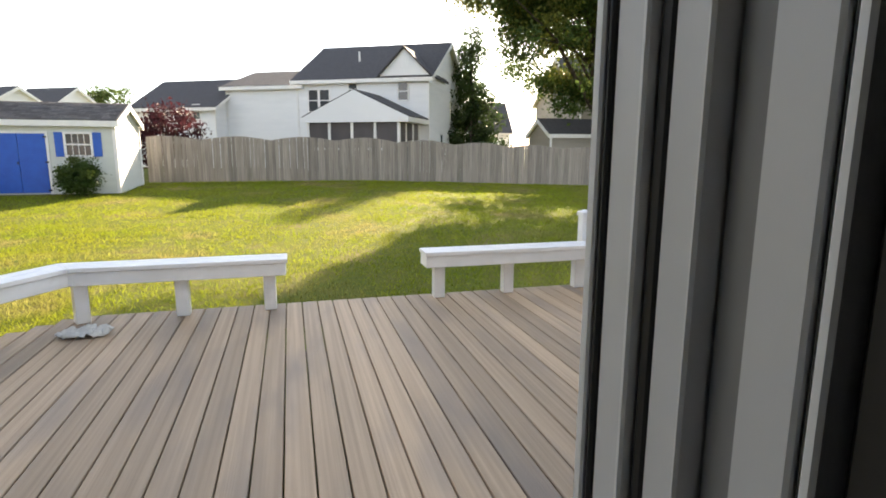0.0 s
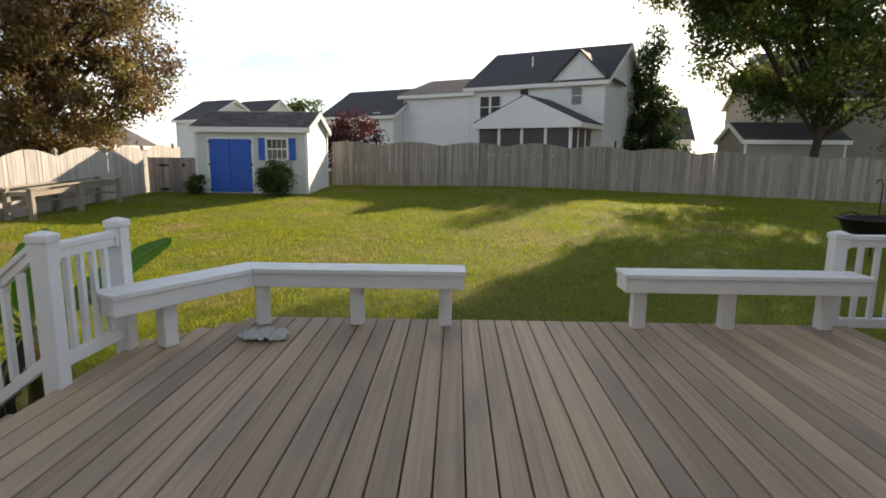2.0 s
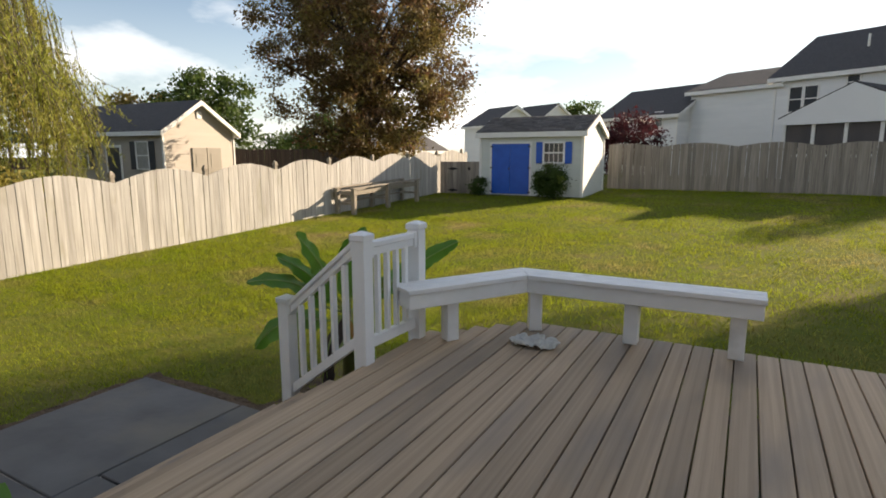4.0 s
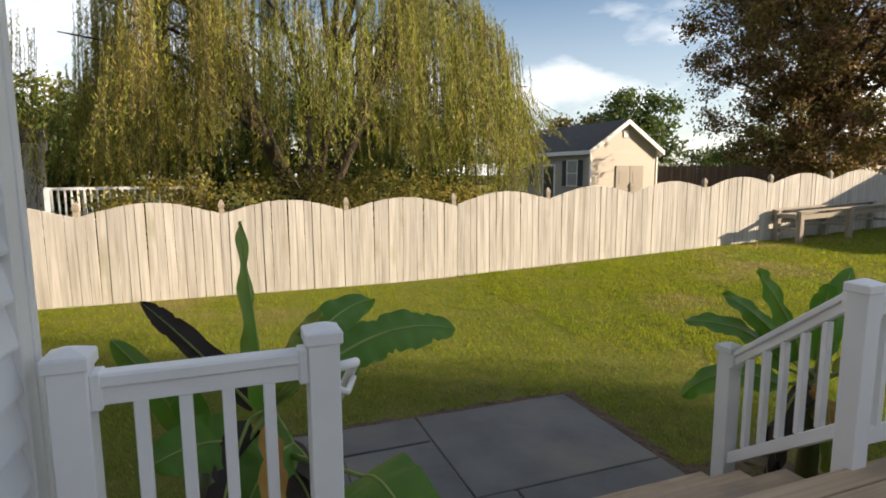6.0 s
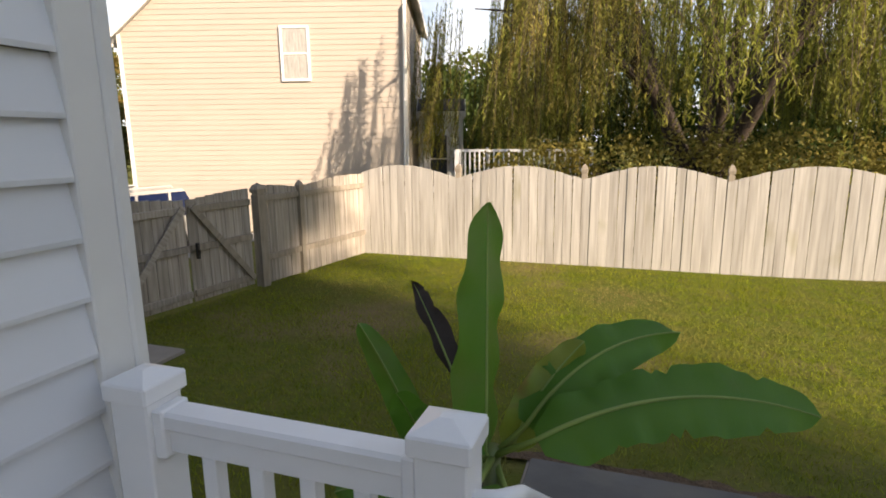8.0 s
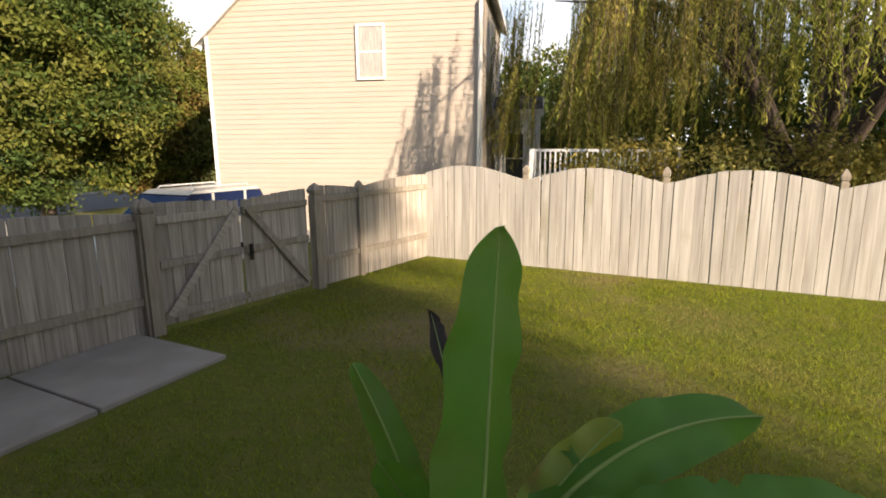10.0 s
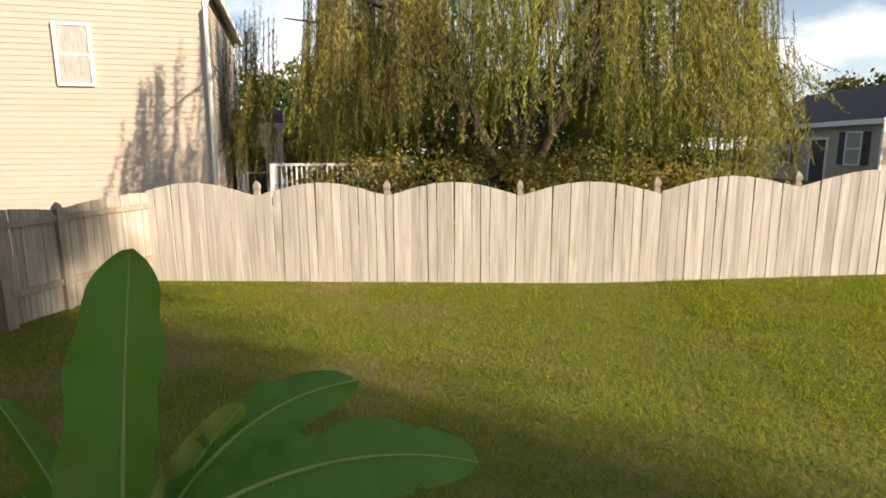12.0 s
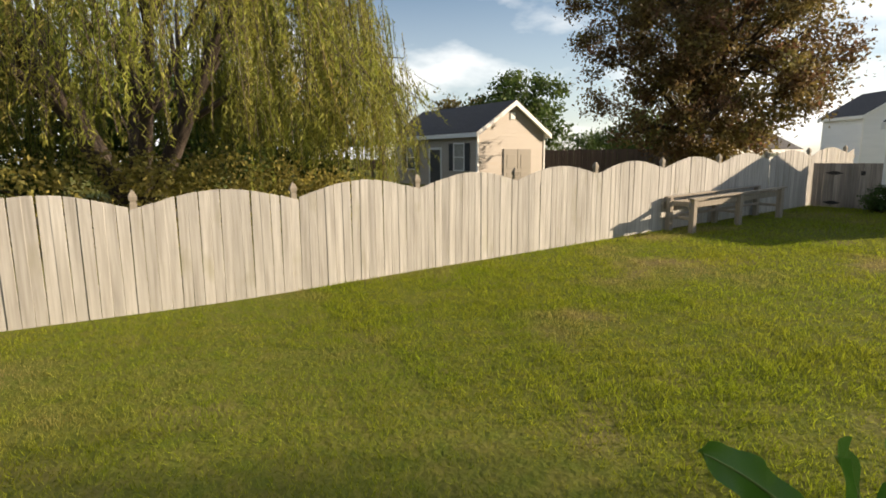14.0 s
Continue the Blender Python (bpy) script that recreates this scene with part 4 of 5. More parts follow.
nd = thing("neighbour_deck", "raised wooden deck with pale blue-grey railing beside a house", "deck")
part("platform", boxed(-21.5, -17.6, -3.6, 0.2, 0.05, 0.2), M_DECK, nd)
for x in (-21.4, -17.7):
    for y in (-3.5, 0.1):
        part("post", boxed(x - 0.06, x + 0.06, y - 0.06, y + 0.06, -0.7, 1.15), M_OWNSIDING, nd)
for y0, y1, x0, x1 in ((-3.5, 0.1, -17.7, -17.7), (0.1, 0.1, -21.4, -17.7)):
    for z in (0.28, 1.08):
        part("rail", boxed(min(x0, x1) - 0.03, max(x0, x1) + 0.03, min(y0, y1) - 0.03, max(y0, y1) + 0.03, z, z + 0.07), M_OWNSIDING, nd)
for i in range(24):
    part("baluster", boxed(-17.72, -17.68, -3.42 + i * 0.146, -3.38 + i * 0.146, 0.33, 1.08), M_OWNSIDING, nd)

# beige cottage with shutters
cot = gable_house("cottage", "small cream cottage with dark shutters and dark roof", "house", (-33.9, 18.1, -0.4), 3.0, 8.3, 4.5, 3.1, 4.55, M_BEIGE, M_ROOF, 0.16, 0.28, "fr",
                  [("f", 2.0, 1.2, 0.85, 1.3, (0.42, M_SHUTTER)), ("f", 6.8, 1.2, 0.85, 1.3, (0.42, M_SHUTTER), None, True)])
part("front_door", boxed(4.05, 5.05, -0.06, -0.02, 0.1, 2.25, 0.006), M_SHUTTER, cot, "dark front door")
part("door_frame", box(box(boxed(3.92, 4.04, -0.06, -0.02, 0.1, 2.38), 5.06, 5.18, -0.06, -0.02, 0.1, 2.38), 4.04, 5.06, -0.06, -0.02, 2.26, 2.38), M_TRIM, cot)
for y in (1.65, 2.6):
    part("side_door", boxed(8.325, 8.37, y, y + 0.92, 0.1, 2.25, 0.006), M_TAN, cot, "taupe panelled door")
    for z in (0.35, 1.25):
        part("door_panel", boxed(8.37, 8.385, y + 0.2, y + 0.72, z, z + 0.7, 0.004), M_TAN, cot)
part("gable_vent", boxed(8.32, 8.36, 2.1, 2.4, 3.75, 4.1), M_TRIM, cot)

# play set and garden chairs beside the cottage
play = thing("play_set", "brown wooden play set with a dark green canopy", "play set", at=(-34.5, 15.2, -0.4))
for x in (0, 1.6):
    for y in (0, 1.6):
        part("post", boxed(x - 0.06, x + 0.06, y - 0.06, y + 0.06, 0, 2.6), M_LOWDECK, play)
part("platform", boxed(-0.1, 1.7, -0.1, 1.7, 1.15, 1.25), M_LOWDECK, play)
for i in range(9):
    part("slat", boxed(1.61, 1.65, i * 0.2 - 0.06, i * 0.2 + 0.09, 1.25, 1.75), M_LOWDECK, play)
part("canopy", prism(bmesh.new(), [(-0.3, 2.5), (0.8, 3.0), (1.9, 2.5), (1.9, 2.54), (0.8, 3.05), (-0.3, 2.54)], -0.2, 1.8), mat("dark green canvas", (0.02, 0.09, 0.08), (0.015, 0.07, 0.06), 3), play, "dark green canvas canopy")


# ---- foliage ----
def leaf_mat(name, c1, c2, vary=0.4, light=0.4):
    return mat(name, c1, c2, 0.9, rough=0.6, bump=0, vary=vary, per="island", through_light=light, spec=0.25)


M_LEAF_DARK = leaf_mat("dark green leaves", (0.045, 0.085, 0.02), (0.085, 0.115, 0.025))
M_LEAF_MID = leaf_mat("mid green leaves", (0.10, 0.135, 0.025), (0.17, 0.165, 0.035))
M_LEAF_FIR = leaf_mat("deep green needles", (0.03, 0.06, 0.02), (0.06, 0.085, 0.025))
M_LEAF_RUST = leaf_mat("rust and green autumn leaves", (0.17, 0.085, 0.05), (0.11, 0.10, 0.035))
M_LEAF_OCHRE = leaf_mat("olive ochre leaves", (0.16, 0.15, 0.035), (0.21, 0.14, 0.045))
M_LEAF_OAK = leaf_mat("dull olive autumn leaves", (0.18, 0.165, 0.045), (0.20, 0.125, 0.05))
M_LEAF_WINE = leaf_mat("wine red leaves", (0.085, 0.022, 0.025), (0.055, 0.02, 0.025))
M_WILLOW = leaf_mat("willow leaves", (0.19, 0.225, 0.035), (0.27, 0.255, 0.05), 0.45, 0.45)
M_WILLOW_DRY = leaf_mat("yellowed willow leaves", (0.30, 0.24, 0.06), (0.24, 0.23, 0.06), 0.4, 0.4)


def leaf_cards(name, centres, size, material, parent, rng, aspect=0.55, hang=0.0):
    """Many small four-cornered leaves, each turned its own way. hang: how far they point down."""
    n = len(centres)
    d = rng.normal(0, 1, (n, 3))
    d[:, 2] = d[:, 2] * (1 - hang) - hang * 1.6
    d /= np.linalg.norm(d, axis=1)[:, None]
    s = np.cross(d, rng.normal(0, 1, (n, 3)))
    s /= np.linalg.norm(s, axis=1)[:, None] + 1e-9
    ln = (size * rng.uniform(0.6, 1.3, n))[:, None]
    v = np.stack([centres - d * ln * 0.5, centres + s * ln * aspect * 0.5, centres + d * ln * 0.5, centres - s * ln * aspect * 0.5], 1).reshape(-1, 3)
    me = bpy.data.meshes.new(name)
    me.vertices.add(4 * n)
    me.vertices.foreach_set("co", v.ravel())
    me.loops.add(4 * n)
    me.loops.foreach_set("vertex_index", np.arange(4 * n))
    me.polygons.add(n)
    me.polygons.foreach_set("loop_start", np.arange(n) * 4)
    me.update(calc_edges=True)
    me.materials.append(material)
    ob = new(name, me)
    ob.parent = parent
    return ob


def clumps_in(rng, n, centre, radii, shape="round", lumps=0.3, freq=2.3):
    """Clump centres in a crown: round, or a cone that narrows upwards."""
    out = []
    while len(out) < n:
        p = rng.uniform(-1, 1, 3)
        if shape == "cone":
            w = (1 - p[2]) / 2 * 0.95 + 0.08
            if math.hypot(p[0], p[1]) > w:
                continue
        elif np.linalg.norm(p) > 1 or np.linalg.norm(p) < 0.3:
            continue
        q = Vector((p[0] * freq, p[1] * freq, p[2] * freq + centre[0]))
        if noise.noise(q) < -lumps * 0.5:
            continue
        out.append([centre[k] + p[k] * radii[k] for k in range(3)])
    return np.array(out)


def tree(name, label, at, trunk_h, trunk_r, centre, radii, n_clumps, per, clump_r, size, material, seed, shape="round", limbs=12, second=None, upper=None, lumps=0.3, freq=2.3):
    """A tree: tapered bent trunk, limbs out to the clumps, and a crown of many leaves. centre is above the foot."""
    rng = np.random.default_rng(seed)
    t = thing(name, label, "tree", at=at)
    top = centre[2] + radii[2] * (0.85 if shape == "cone" else 0.35)
    pts, rad = [], []
    for i in range(9):
        f = i / 8
        pts.append((centre[0] * f + rng.normal(0, 0.06) * (i > 0), centre[1] * f + rng.normal(0, 0.06) * (i > 0), -0.1 + top * f))
        rad.append(trunk_r * (1.25 if i == 0 else 1) * (1 - 0.85 * f))
    bm = tube(bmesh.new(), pts, rad, 9)
    cl = clumps_in(rng, n_clumps, centre, radii, shape, lumps, freq)
    if upper:
        cl = np.concatenate([cl, clumps_in(rng, upper[2], upper[0], upper[1], "round", 0.1, 3.2)])[rng.permutation(n_clumps + upper[2])]
    for c in cl[rng.permutation(len(cl))[:limbs]]:
        k = int(rng.integers(2, 6))
        a = Vector(pts[k])
        b = Vector(c)
        mid = a.lerp(b, 0.5) + Vector((0, 0, 0.12 * (b - a).length))
        tube(bm, [a, a.lerp(mid, 0.6), mid, mid.lerp(b, 0.6), b], [rad[k] * 0.55, rad[k] * 0.45, rad[k] * 0.33, rad[k] * 0.22, 0.02], 6, False)
    part("trunk", bm, M_BARK, t, smooth=True)
    groups = [(material, cl)] if not second else [(material, cl[: int(len(cl) * 0.6)]), (second, cl[int(len(cl) * 0.6):])]
    for m_, c_ in groups:
        pts_ = (c_[:, None, :] + rng.normal(0, 1, (len(c_), per, 3)) * clump_r * np.array([0.6, 0.6, 0.42])).reshape(-1, 3)
        leaf_cards("crown", pts_, size, m_, t, rng)
    return t


def gz(x, y):
    return ground_z(x, y)


tree("maple_tree", "large dark leafy tree beyond the fence, sun behind it", (17.4, 28.6, gz(17.4, 28.6)), 4, 0.24, (-0.2, 0, 8.9), (6.8, 6.0, 5.3), 330, 150, 0.72, 0.23, M_LEAF_DARK, 21, limbs=26, second=M_LEAF_MID,
     upper=((-2.9, 0.0, 12.7), (8.5, 5.5, 4.2), 1050), lumps=-0.12, freq=3.4)
tree("ornamental_tree", "rusty brown small tree before the tan house", (25.5, 29.5, gz(25, 30)), 2, 0.16, (0, 0, 4.2), (4.2, 2.8, 2.8), 125, 90, 0.6, 0.17, M_LEAF_RUST, 22, limbs=16, second=M_LEAF_OCHRE)
tree("conifer_tree", "tall dark green conifer beside the white house", (13.2, 40.5, -0.2), 3, 0.25, (0, 0, 5.6), (3.1, 3.1, 5.2), 240, 75, 0.55, 0.24, M_LEAF_FIR, 23, "cone", 10)
tree("oak_tree", "large oak with rust-brown and green autumn leaves", (-17.6, 24.4, gz(-17, 23)), 3, 0.32, (0.0, 0, 7.2), (5.6, 5.2, 6.3), 620, 170, 0.55, 0.17, M_LEAF_RUST, 24, limbs=44, second=M_LEAF_OAK, lumps=-0.14, freq=3.6)
tree("plum_tree", "wine-red leafed tree behind the shed", (-5.9, 31.0, 0.0), 1, 0.12, (0, 0, 2.0), (1.75, 1.5, 1.55), 90, 70, 0.4, 0.16, M_LEAF_WINE, 25, limbs=8)
tree("distant_tree", "round green tree far behind the roofs", (-16.6, 62.0, 0.0), 3, 0.25, (0, 0, 5.2), (2.2, 2.0, 2.7), 60, 60, 0.6, 0.3, M_LEAF_DARK, 26, limbs=6)
tree("distant_tree", "dark green trees behind the cottage", (-40.0, 33.0, 0.0), 3, 0.3, (0, 0, 5.0), (4.6, 4.0, 3.4), 120, 70, 0.8, 0.36, M_LEAF_DARK, 27, limbs=8)
tree("distant_tree", "pale green tree behind the cottage", (-44.0, 29.5, 0.0), 3, 0.3, (0, 0, 3.8), (4.0, 3.5, 2.6), 80, 70, 0.8, 0.36, M_LEAF_OCHRE, 28, limbs=6)
tree("distant_tree", "low green trees behind the fences", (-31.0, 38.0, 0.0), 2, 0.2, (0, 0, 2.6), (5.0, 3.0, 2.0), 90, 60, 0.7, 0.32, M_LEAF_DARK, 29, limbs=6)
tree("street_tree", "broad green tree by the street, partly in shade", (-15.4, -24.0, -2.05), 3, 0.28, (0, 0, 7.0), (5.2, 5.0, 6.2), 620, 250, 0.7, 0.22, M_LEAF_MID, 30, "round", 14, M_LEAF_DARK)
tree("street_tree", "tall green tree by the street", (-21.5, -24.5, -2.05), 3, 0.25, (0, 0, 5.0), (2.9, 2.9, 4.6), 330, 250, 0.6, 0.21, M_LEAF_MID, 31, "round", 12, M_LEAF_OCHRE)
tree("distant_tree", "green trees beyond the neighbour's deck", (-42.0, -9.0, -0.8), 3, 0.3, (0, 0, 4.4), (5.5, 7.5, 3.8), 120, 60, 0.9, 0.4, M_LEAF_MID, 32, limbs=8)
tree("street_tree", "yellow-green shrub by the street corner", (-22.5, -19.0, -2.0), 1, 0.15, (0, 0, 2.0), (1.8, 1.8, 2.0), 70, 70, 0.5, 0.22, M_LEAF_OCHRE, 33, limbs=6)
tree("shrub", "dense round dark green shrub beside the shed door", (-6.12, 19.2, gz(-6, 19.2)), 0.3, 0.05, (0, 0, 0.62), (0.60, 0.5, 0.55), 120, 60, 0.16, 0.075, M_LEAF_DARK, 34, limbs=10)
tree("shrub", "small dark shrub at the shed corner", (-8.95, 19.45, gz(-9, 19.4)), 0.2, 0.03, (0, 0, 0.34), (0.34, 0.3, 0.32), 40, 45, 0.12, 0.07, M_LEAF_DARK, 35, limbs=5)


def willow(at, R, seed):
    """Weeping willow: leaning trunks, arching limbs and hanging leafy strands."""
    rng = np.random.default_rng(seed)
    t = thing("willow_tree", "large weeping willow with long yellow-green strands behind the fence", "tree", at=at)
    bm = bmesh.new()
    for k in range(6):
        a = 2 * math.pi * k / 6 + rng.uniform(-0.3, 0.3)
        d = Vector((math.cos(a), math.sin(a), 0))
        r0 = 0.26 if k % 2 else 0.19
        p = [Vector((0, 0, -0.1)) + d * 0.15, d * 0.5 + Vector((0, 0, 1.3)), d * 1.4 + Vector((0, 0, 3.0)), d * 2.4 + Vector((0, 0, 5.0)), d * 3.2 + Vector((0, 0, 7.0)), d * 3.6 + Vector((0, 0, 8.4))]
        tube(bm, p, [r0 * f for f in (1.2, 1, 0.8, 0.6, 0.4, 0.2)], 8)
        for _ in range(8):
            b0 = p[int(rng.integers(2, 5))]
            b = a + rng.uniform(-0.9, 0.9)
            rr = R * rng.uniform(0.55, 0.95)
            e = Vector((math.cos(b) * rr, math.sin(b) * rr, 4.2 + 4.6 * (1 - (rr / R) ** 2) + rng.uniform(-0.6, 0.6)))
            m = b0.lerp(e, 0.5) + Vector((0, 0, 1.1))
            tube(bm, [b0, b0.lerp(m, 0.6), m, m.lerp(e, 0.6), e], [0.10, 0.08, 0.055, 0.035, 0.015], 5, False)
    part("trunk", bm, M_BARK, t, smooth=True)
    stems = bmesh.new()
    live, dry = [], []
    masses = [(rng.uniform(0, 2 * math.pi), R * math.sqrt(rng.uniform(0.12, 1.0)), rng.uniform(-0.9, 0.9), rng.uniform(0.3, 2.2)) for _ in range(105)]
    for k in range(2900):
        ma, mr, mt, mb = masses[int(rng.integers(0, len(masses)))]
        mr = max(0.5, mr + rng.normal(0, 0.27))
        a = ma + rng.normal(0, 0.30) / max(mr, 1.5)
        rr = min(mr, R)
        lump = 1 + 0.12 * math.sin(3 * a + 1.0) + 0.08 * math.sin(7 * a)
        x, y = math.cos(a) * rr * lump, math.sin(a) * rr * lump
        top = 4.4 + 5.2 * (1 - (rr / R) ** 2) + mt + rng.uniform(-0.3, 0.3)
        edge = rr / R
        bottom = 0.6 + mb + rng.uniform(-0.3, 0.9) + (0 if edge > 0.55 else rng.uniform(1.0, 4.0))
        if 0.9 < (a % 2.1) < 1.15:
            bottom += 1.5
        if x > 5.6:
            bottom = max(bottom, 2.3)
        if x > 0 and -1.9 < y < 1.3 and rng.uniform() < 0.8:      # the curtain is parted before the trunks
            bottom = max(bottom, 2.5 + 0.5 * math.sin(2.3 * y) + rng.uniform(-0.5, 0.9))
        n = int((top - bottom) * 27)
        if n < 6:
            continue
        s = np.linspace(0, 1, n)
        sway = rng.normal(0, 0.28, 2)
        px = x * (1 + 0.05 * s) + sway[0] * s ** 2 + rng.normal(0, 0.022, n)
        py = y * (1 + 0.05 * s) + sway[1] * s ** 2 + rng.normal(0, 0.022, n)
        pz = top - (top - bottom) * s
        (dry if (x > 0 and y < -0.25 * R and rng.uniform() < 0.45) or rng.uniform() < 0.10 else live).append(np.stack([px, py, pz], 1))
        if k % 2 == 0:
            q = [(px[i], py[i], pz[i]) for i in range(0, n, max(1, n // 5))]
            tube(stems, q, 0.007, 3, False)
    tagged(part("twig", stems, M_BARK, t), kind="stuff")
    leaf_cards("crown", np.concatenate(live), 0.135, M_WILLOW, t, rng, 0.17, 0.88)
    leaf_cards("crown", np.concatenate(dry), 0.135, M_WILLOW_DRY, t, rng, 0.17, 0.88)
    return t


willow((-19.4, 3.4, -0.65), 7.7, 40)

# dark tall shrubs under the willow, beyond the fence
tree("shrub", "tangled dry brush under the willow", (-17.0, 3.4, -0.65), 0.5, 0.05, (0, -0.4, 1.05), (1.3, 6.3, 1.15), 260, 55, 0.4, 0.13, M_WILLOW_DRY, 41, limbs=20)

for k_, (x_, y_, h_) in enumerate(((-33, -7, 3.2), (-34, 0, 3.6), (-33, 6, 3.4), (-35, 11, 3.0))):
    tree("hedge_tree", "dark leafy trees behind the willow", (x_, y_, -0.7), 1, 0.15, (0, 0, h_), (2.8, 4.4, h_), 110, 75, 0.9, 0.34, M_LEAF_DARK, 60 + k_, limbs=6)

for k_, (x_, y_, h_) in enumerate(((-44.0, 36.5, 2.6), (-41.0, 42.0, 2.9), (-37.0, 45.0, 2.6), (-46.0, 27.0, 2.5))):
    tree("distant_tree", "low dark trees beyond the fence", (x_, y_, -0.3), 1, 0.15, (0, 0, h_ * 0.6), (4.0, 3.0, h_ * 0.7), 70, 70, 0.7, 0.3, M_LEAF_DARK, 80 + k_, limbs=4)

# ---- banana plants ----
M_BANANA = mat("banana leaf", (0.085, 0.225, 0.022), (0.12, 0.27, 0.03), 2.5, (1, 1, 1), 0.42, 0.25, 60, (1, 14, 1), through_light=0.45, stain=(0.13, 0.20, 0.03), stain_scale=3.0, stain_at=(0.55, 0.8))
M_BANANA_OLD = mat("yellowing banana leaf", (0.30, 0.33, 0.04), (0.16, 0.24, 0.03), 4, rough=0.5, bump=0.2, through_light=0.35, stain=(0.20, 0.10, 0.04), stain_scale=6, stain_at=(0.6, 0.75))
M_BANANA_DEAD = mat("dead banana leaf", (0.42, 0.24, 0.03), (0.30, 0.14, 0.03), 5, rough=0.7, bump=0.4, through_light=0.25)
M_BANANA_DARK = mat("dry brown banana leaf", (0.045, 0.03, 0.022), (0.03, 0.022, 0.018), 5, rough=0.8, bump=0.4)
M_STEM = mat("banana stem", (0.16, 0.20, 0.06), (0.11, 0.09, 0.05), 6, (1, 1, 0.3), 0.5, 0.2)
M_MIDRIB = mat("pale banana midrib", (0.30, 0.40, 0.10), (0.24, 0.33, 0.08), 6, rough=0.5, bump=0.05, through_light=0.2)


def banana_leaf(parent, base, tip, width, arch, facing, material, seed, tears=3, fold=0.25, stalk_to=None, pleat=0.13):
    """One leaf: a blade either side of a midrib that arches from base to tip, waved and torn at the edge."""
    rng = random.Random(seed)
    base, tip, facing = Vector(base), Vector(tip), Vector(facing).normalized()
    n = 40
    axis = (tip - base)
    up = Vector((0, 0, 1)) - axis.normalized() * axis.normalized().z
    up = up.normalized() if up.length > 0.15 else facing
    rib = [base + axis * (i / n) + up * arch * 4 * (i / n) * (1 - i / n) for i in range(n + 1)]
    bm = bmesh.new()
    seg = [rng.uniform(0, 1), rng.uniform(4.5, 7.5)]  # pleats across the blade
    cuts = {rng.randrange(9, n - 4): rng.uniform(0.45, 0.85) for _ in range(tears)}
    for side in (-1, 1):
        rows = []
        for i in range(n + 1):
            f = i / n
            d = (rib[min(i + 1, n)] - rib[max(i - 1, 0)]).normalized()
            s = d.cross(facing)
            s = s.normalized() * side
            w = width / 2 * min(1.0, (f + 0.03) * 7) ** 0.6 * (1 - max(0, (f - 0.45) / 0.55) ** 2.4) ** 0.5
            w = max(w, 0.004) * (1 + 0.04 * math.sin(9 * f + seed))
            nn = d.cross(s) * side
            if i in cuts and (seed + side + i) % 2:
                w *= 1 - 0.3 * cuts[i]  # a notch torn in from the edge
            row = []
            for j in range(5):
                g = j / 4
                wob = 0.007 * math.sin(f * 23 + seed * 1.7 + side) * g * (0.6 + g) + 0.02 * math.sin(f * 4 + seed) * g
                wob += pleat * w * g * abs(((f * seg[1] + seg[0] + 0.3 * side) % 1.0) - 0.62)
                row.append(rib[i] + s * w * g - nn * (-fold * w * g * (1 - 0.55 * g)) + nn * wob)
            rows.append(row)
        vs = [[bm.verts.new(p) for p in r] for r in rows]
        for i in range(n):
            a, b = vs[i], vs[i + 1]
            for j in range(4):
                bm.faces.new((a[j], a[j + 1], b[j + 1], b[j]))
    leaf = part("leaf", bm, material, parent, smooth=True)
    pts = ([Vector(stalk_to)] if stalk_to else []) + rib
    part("midrib", tube(bmesh.new(), pts, ([0.016] if stalk_to else []) + [0.008 * (1 - 0.85 * i / n) + 0.001 for i in range(n + 1)], 6), M_MIDRIB, leaf, smooth=True)
    return leaf


bs = thing("banana_plant", "leafy green banana plant beside the deck railing", "plant")
for x, y, h in ((-3.55, 1.08, 0.95), (-3.85, 0.75, 0.5)):
    part("stem", tube(bmesh.new(), [(x, y, -0.66), (x + 0.01, y + 0.01, -0.3), (x, y + 0.02, -0.63 + h)], [0.075, 0.06, 0.028], 10), M_STEM, bs, smooth=True)
P0 = (-3.55, 1.1, 0.28)
banana_leaf(bs, (-3.52, 1.08, 0.30), (-3.84, 1.00, 1.19), 0.40, 0.02, (0.16, 0.98, 0.05), M_BANANA, 1, 0, 0.25, P0, 0.04)
banana_leaf(bs, (-3.42, 1.28, 0.45), (-3.70, 2.16, 0.53), 0.25, 0.11, (0.75, -0.15, 0.75), M_BANANA, 2, 4, 0.5, P0, 0.34)
banana_leaf(bs, (-3.56, 1.22, 0.42), (-3.93, 1.74, 0.70), 0.20, 0.10, (0.8, 0.0, 0.6), M_BANANA, 3, 3, 0.5, P0, 0.30)
banana_leaf(bs, (-3.58, 1.16, 0.30), (-3.72, 1.40, 0.70), 0.15, 0.03, (0.9, 0.3, 0.3), M_BANANA_OLD, 4, 1, 0.2, P0)
banana_leaf(bs, (-3.85, 0.72, 0.0), (-3.93, 0.36, 0.60), 0.15, 0.03, (0.9, 0.4, 0.2), M_BANANA, 5, 1, 0.2, (-3.85, 0.75, -0.15))
banana_leaf(bs, (-3.78, 0.80, -0.05), (-3.62, 0.68, 0.44), 0.17, 0.02, (0.9, 0.4, 0.2), M_BANANA, 6, 0, 0.2, (-3.85, 0.75, -0.15))
banana_leaf(bs, (-3.68, 1.02, 0.24), (-4.42, 0.44, 0.68), 0.15, 0.02, (0.7, -0.6, 0.3), M_BANANA_DARK, 7, 3, 0.6, P0)
banana_leaf(bs, (-3.50, 1.00, 0.25), (-3.05, 0.82, -0.35), 0.16, 0.12, (0.9, 0.2, 0.3), M_BANANA_DARK, 8, 3, 0.4, P0)
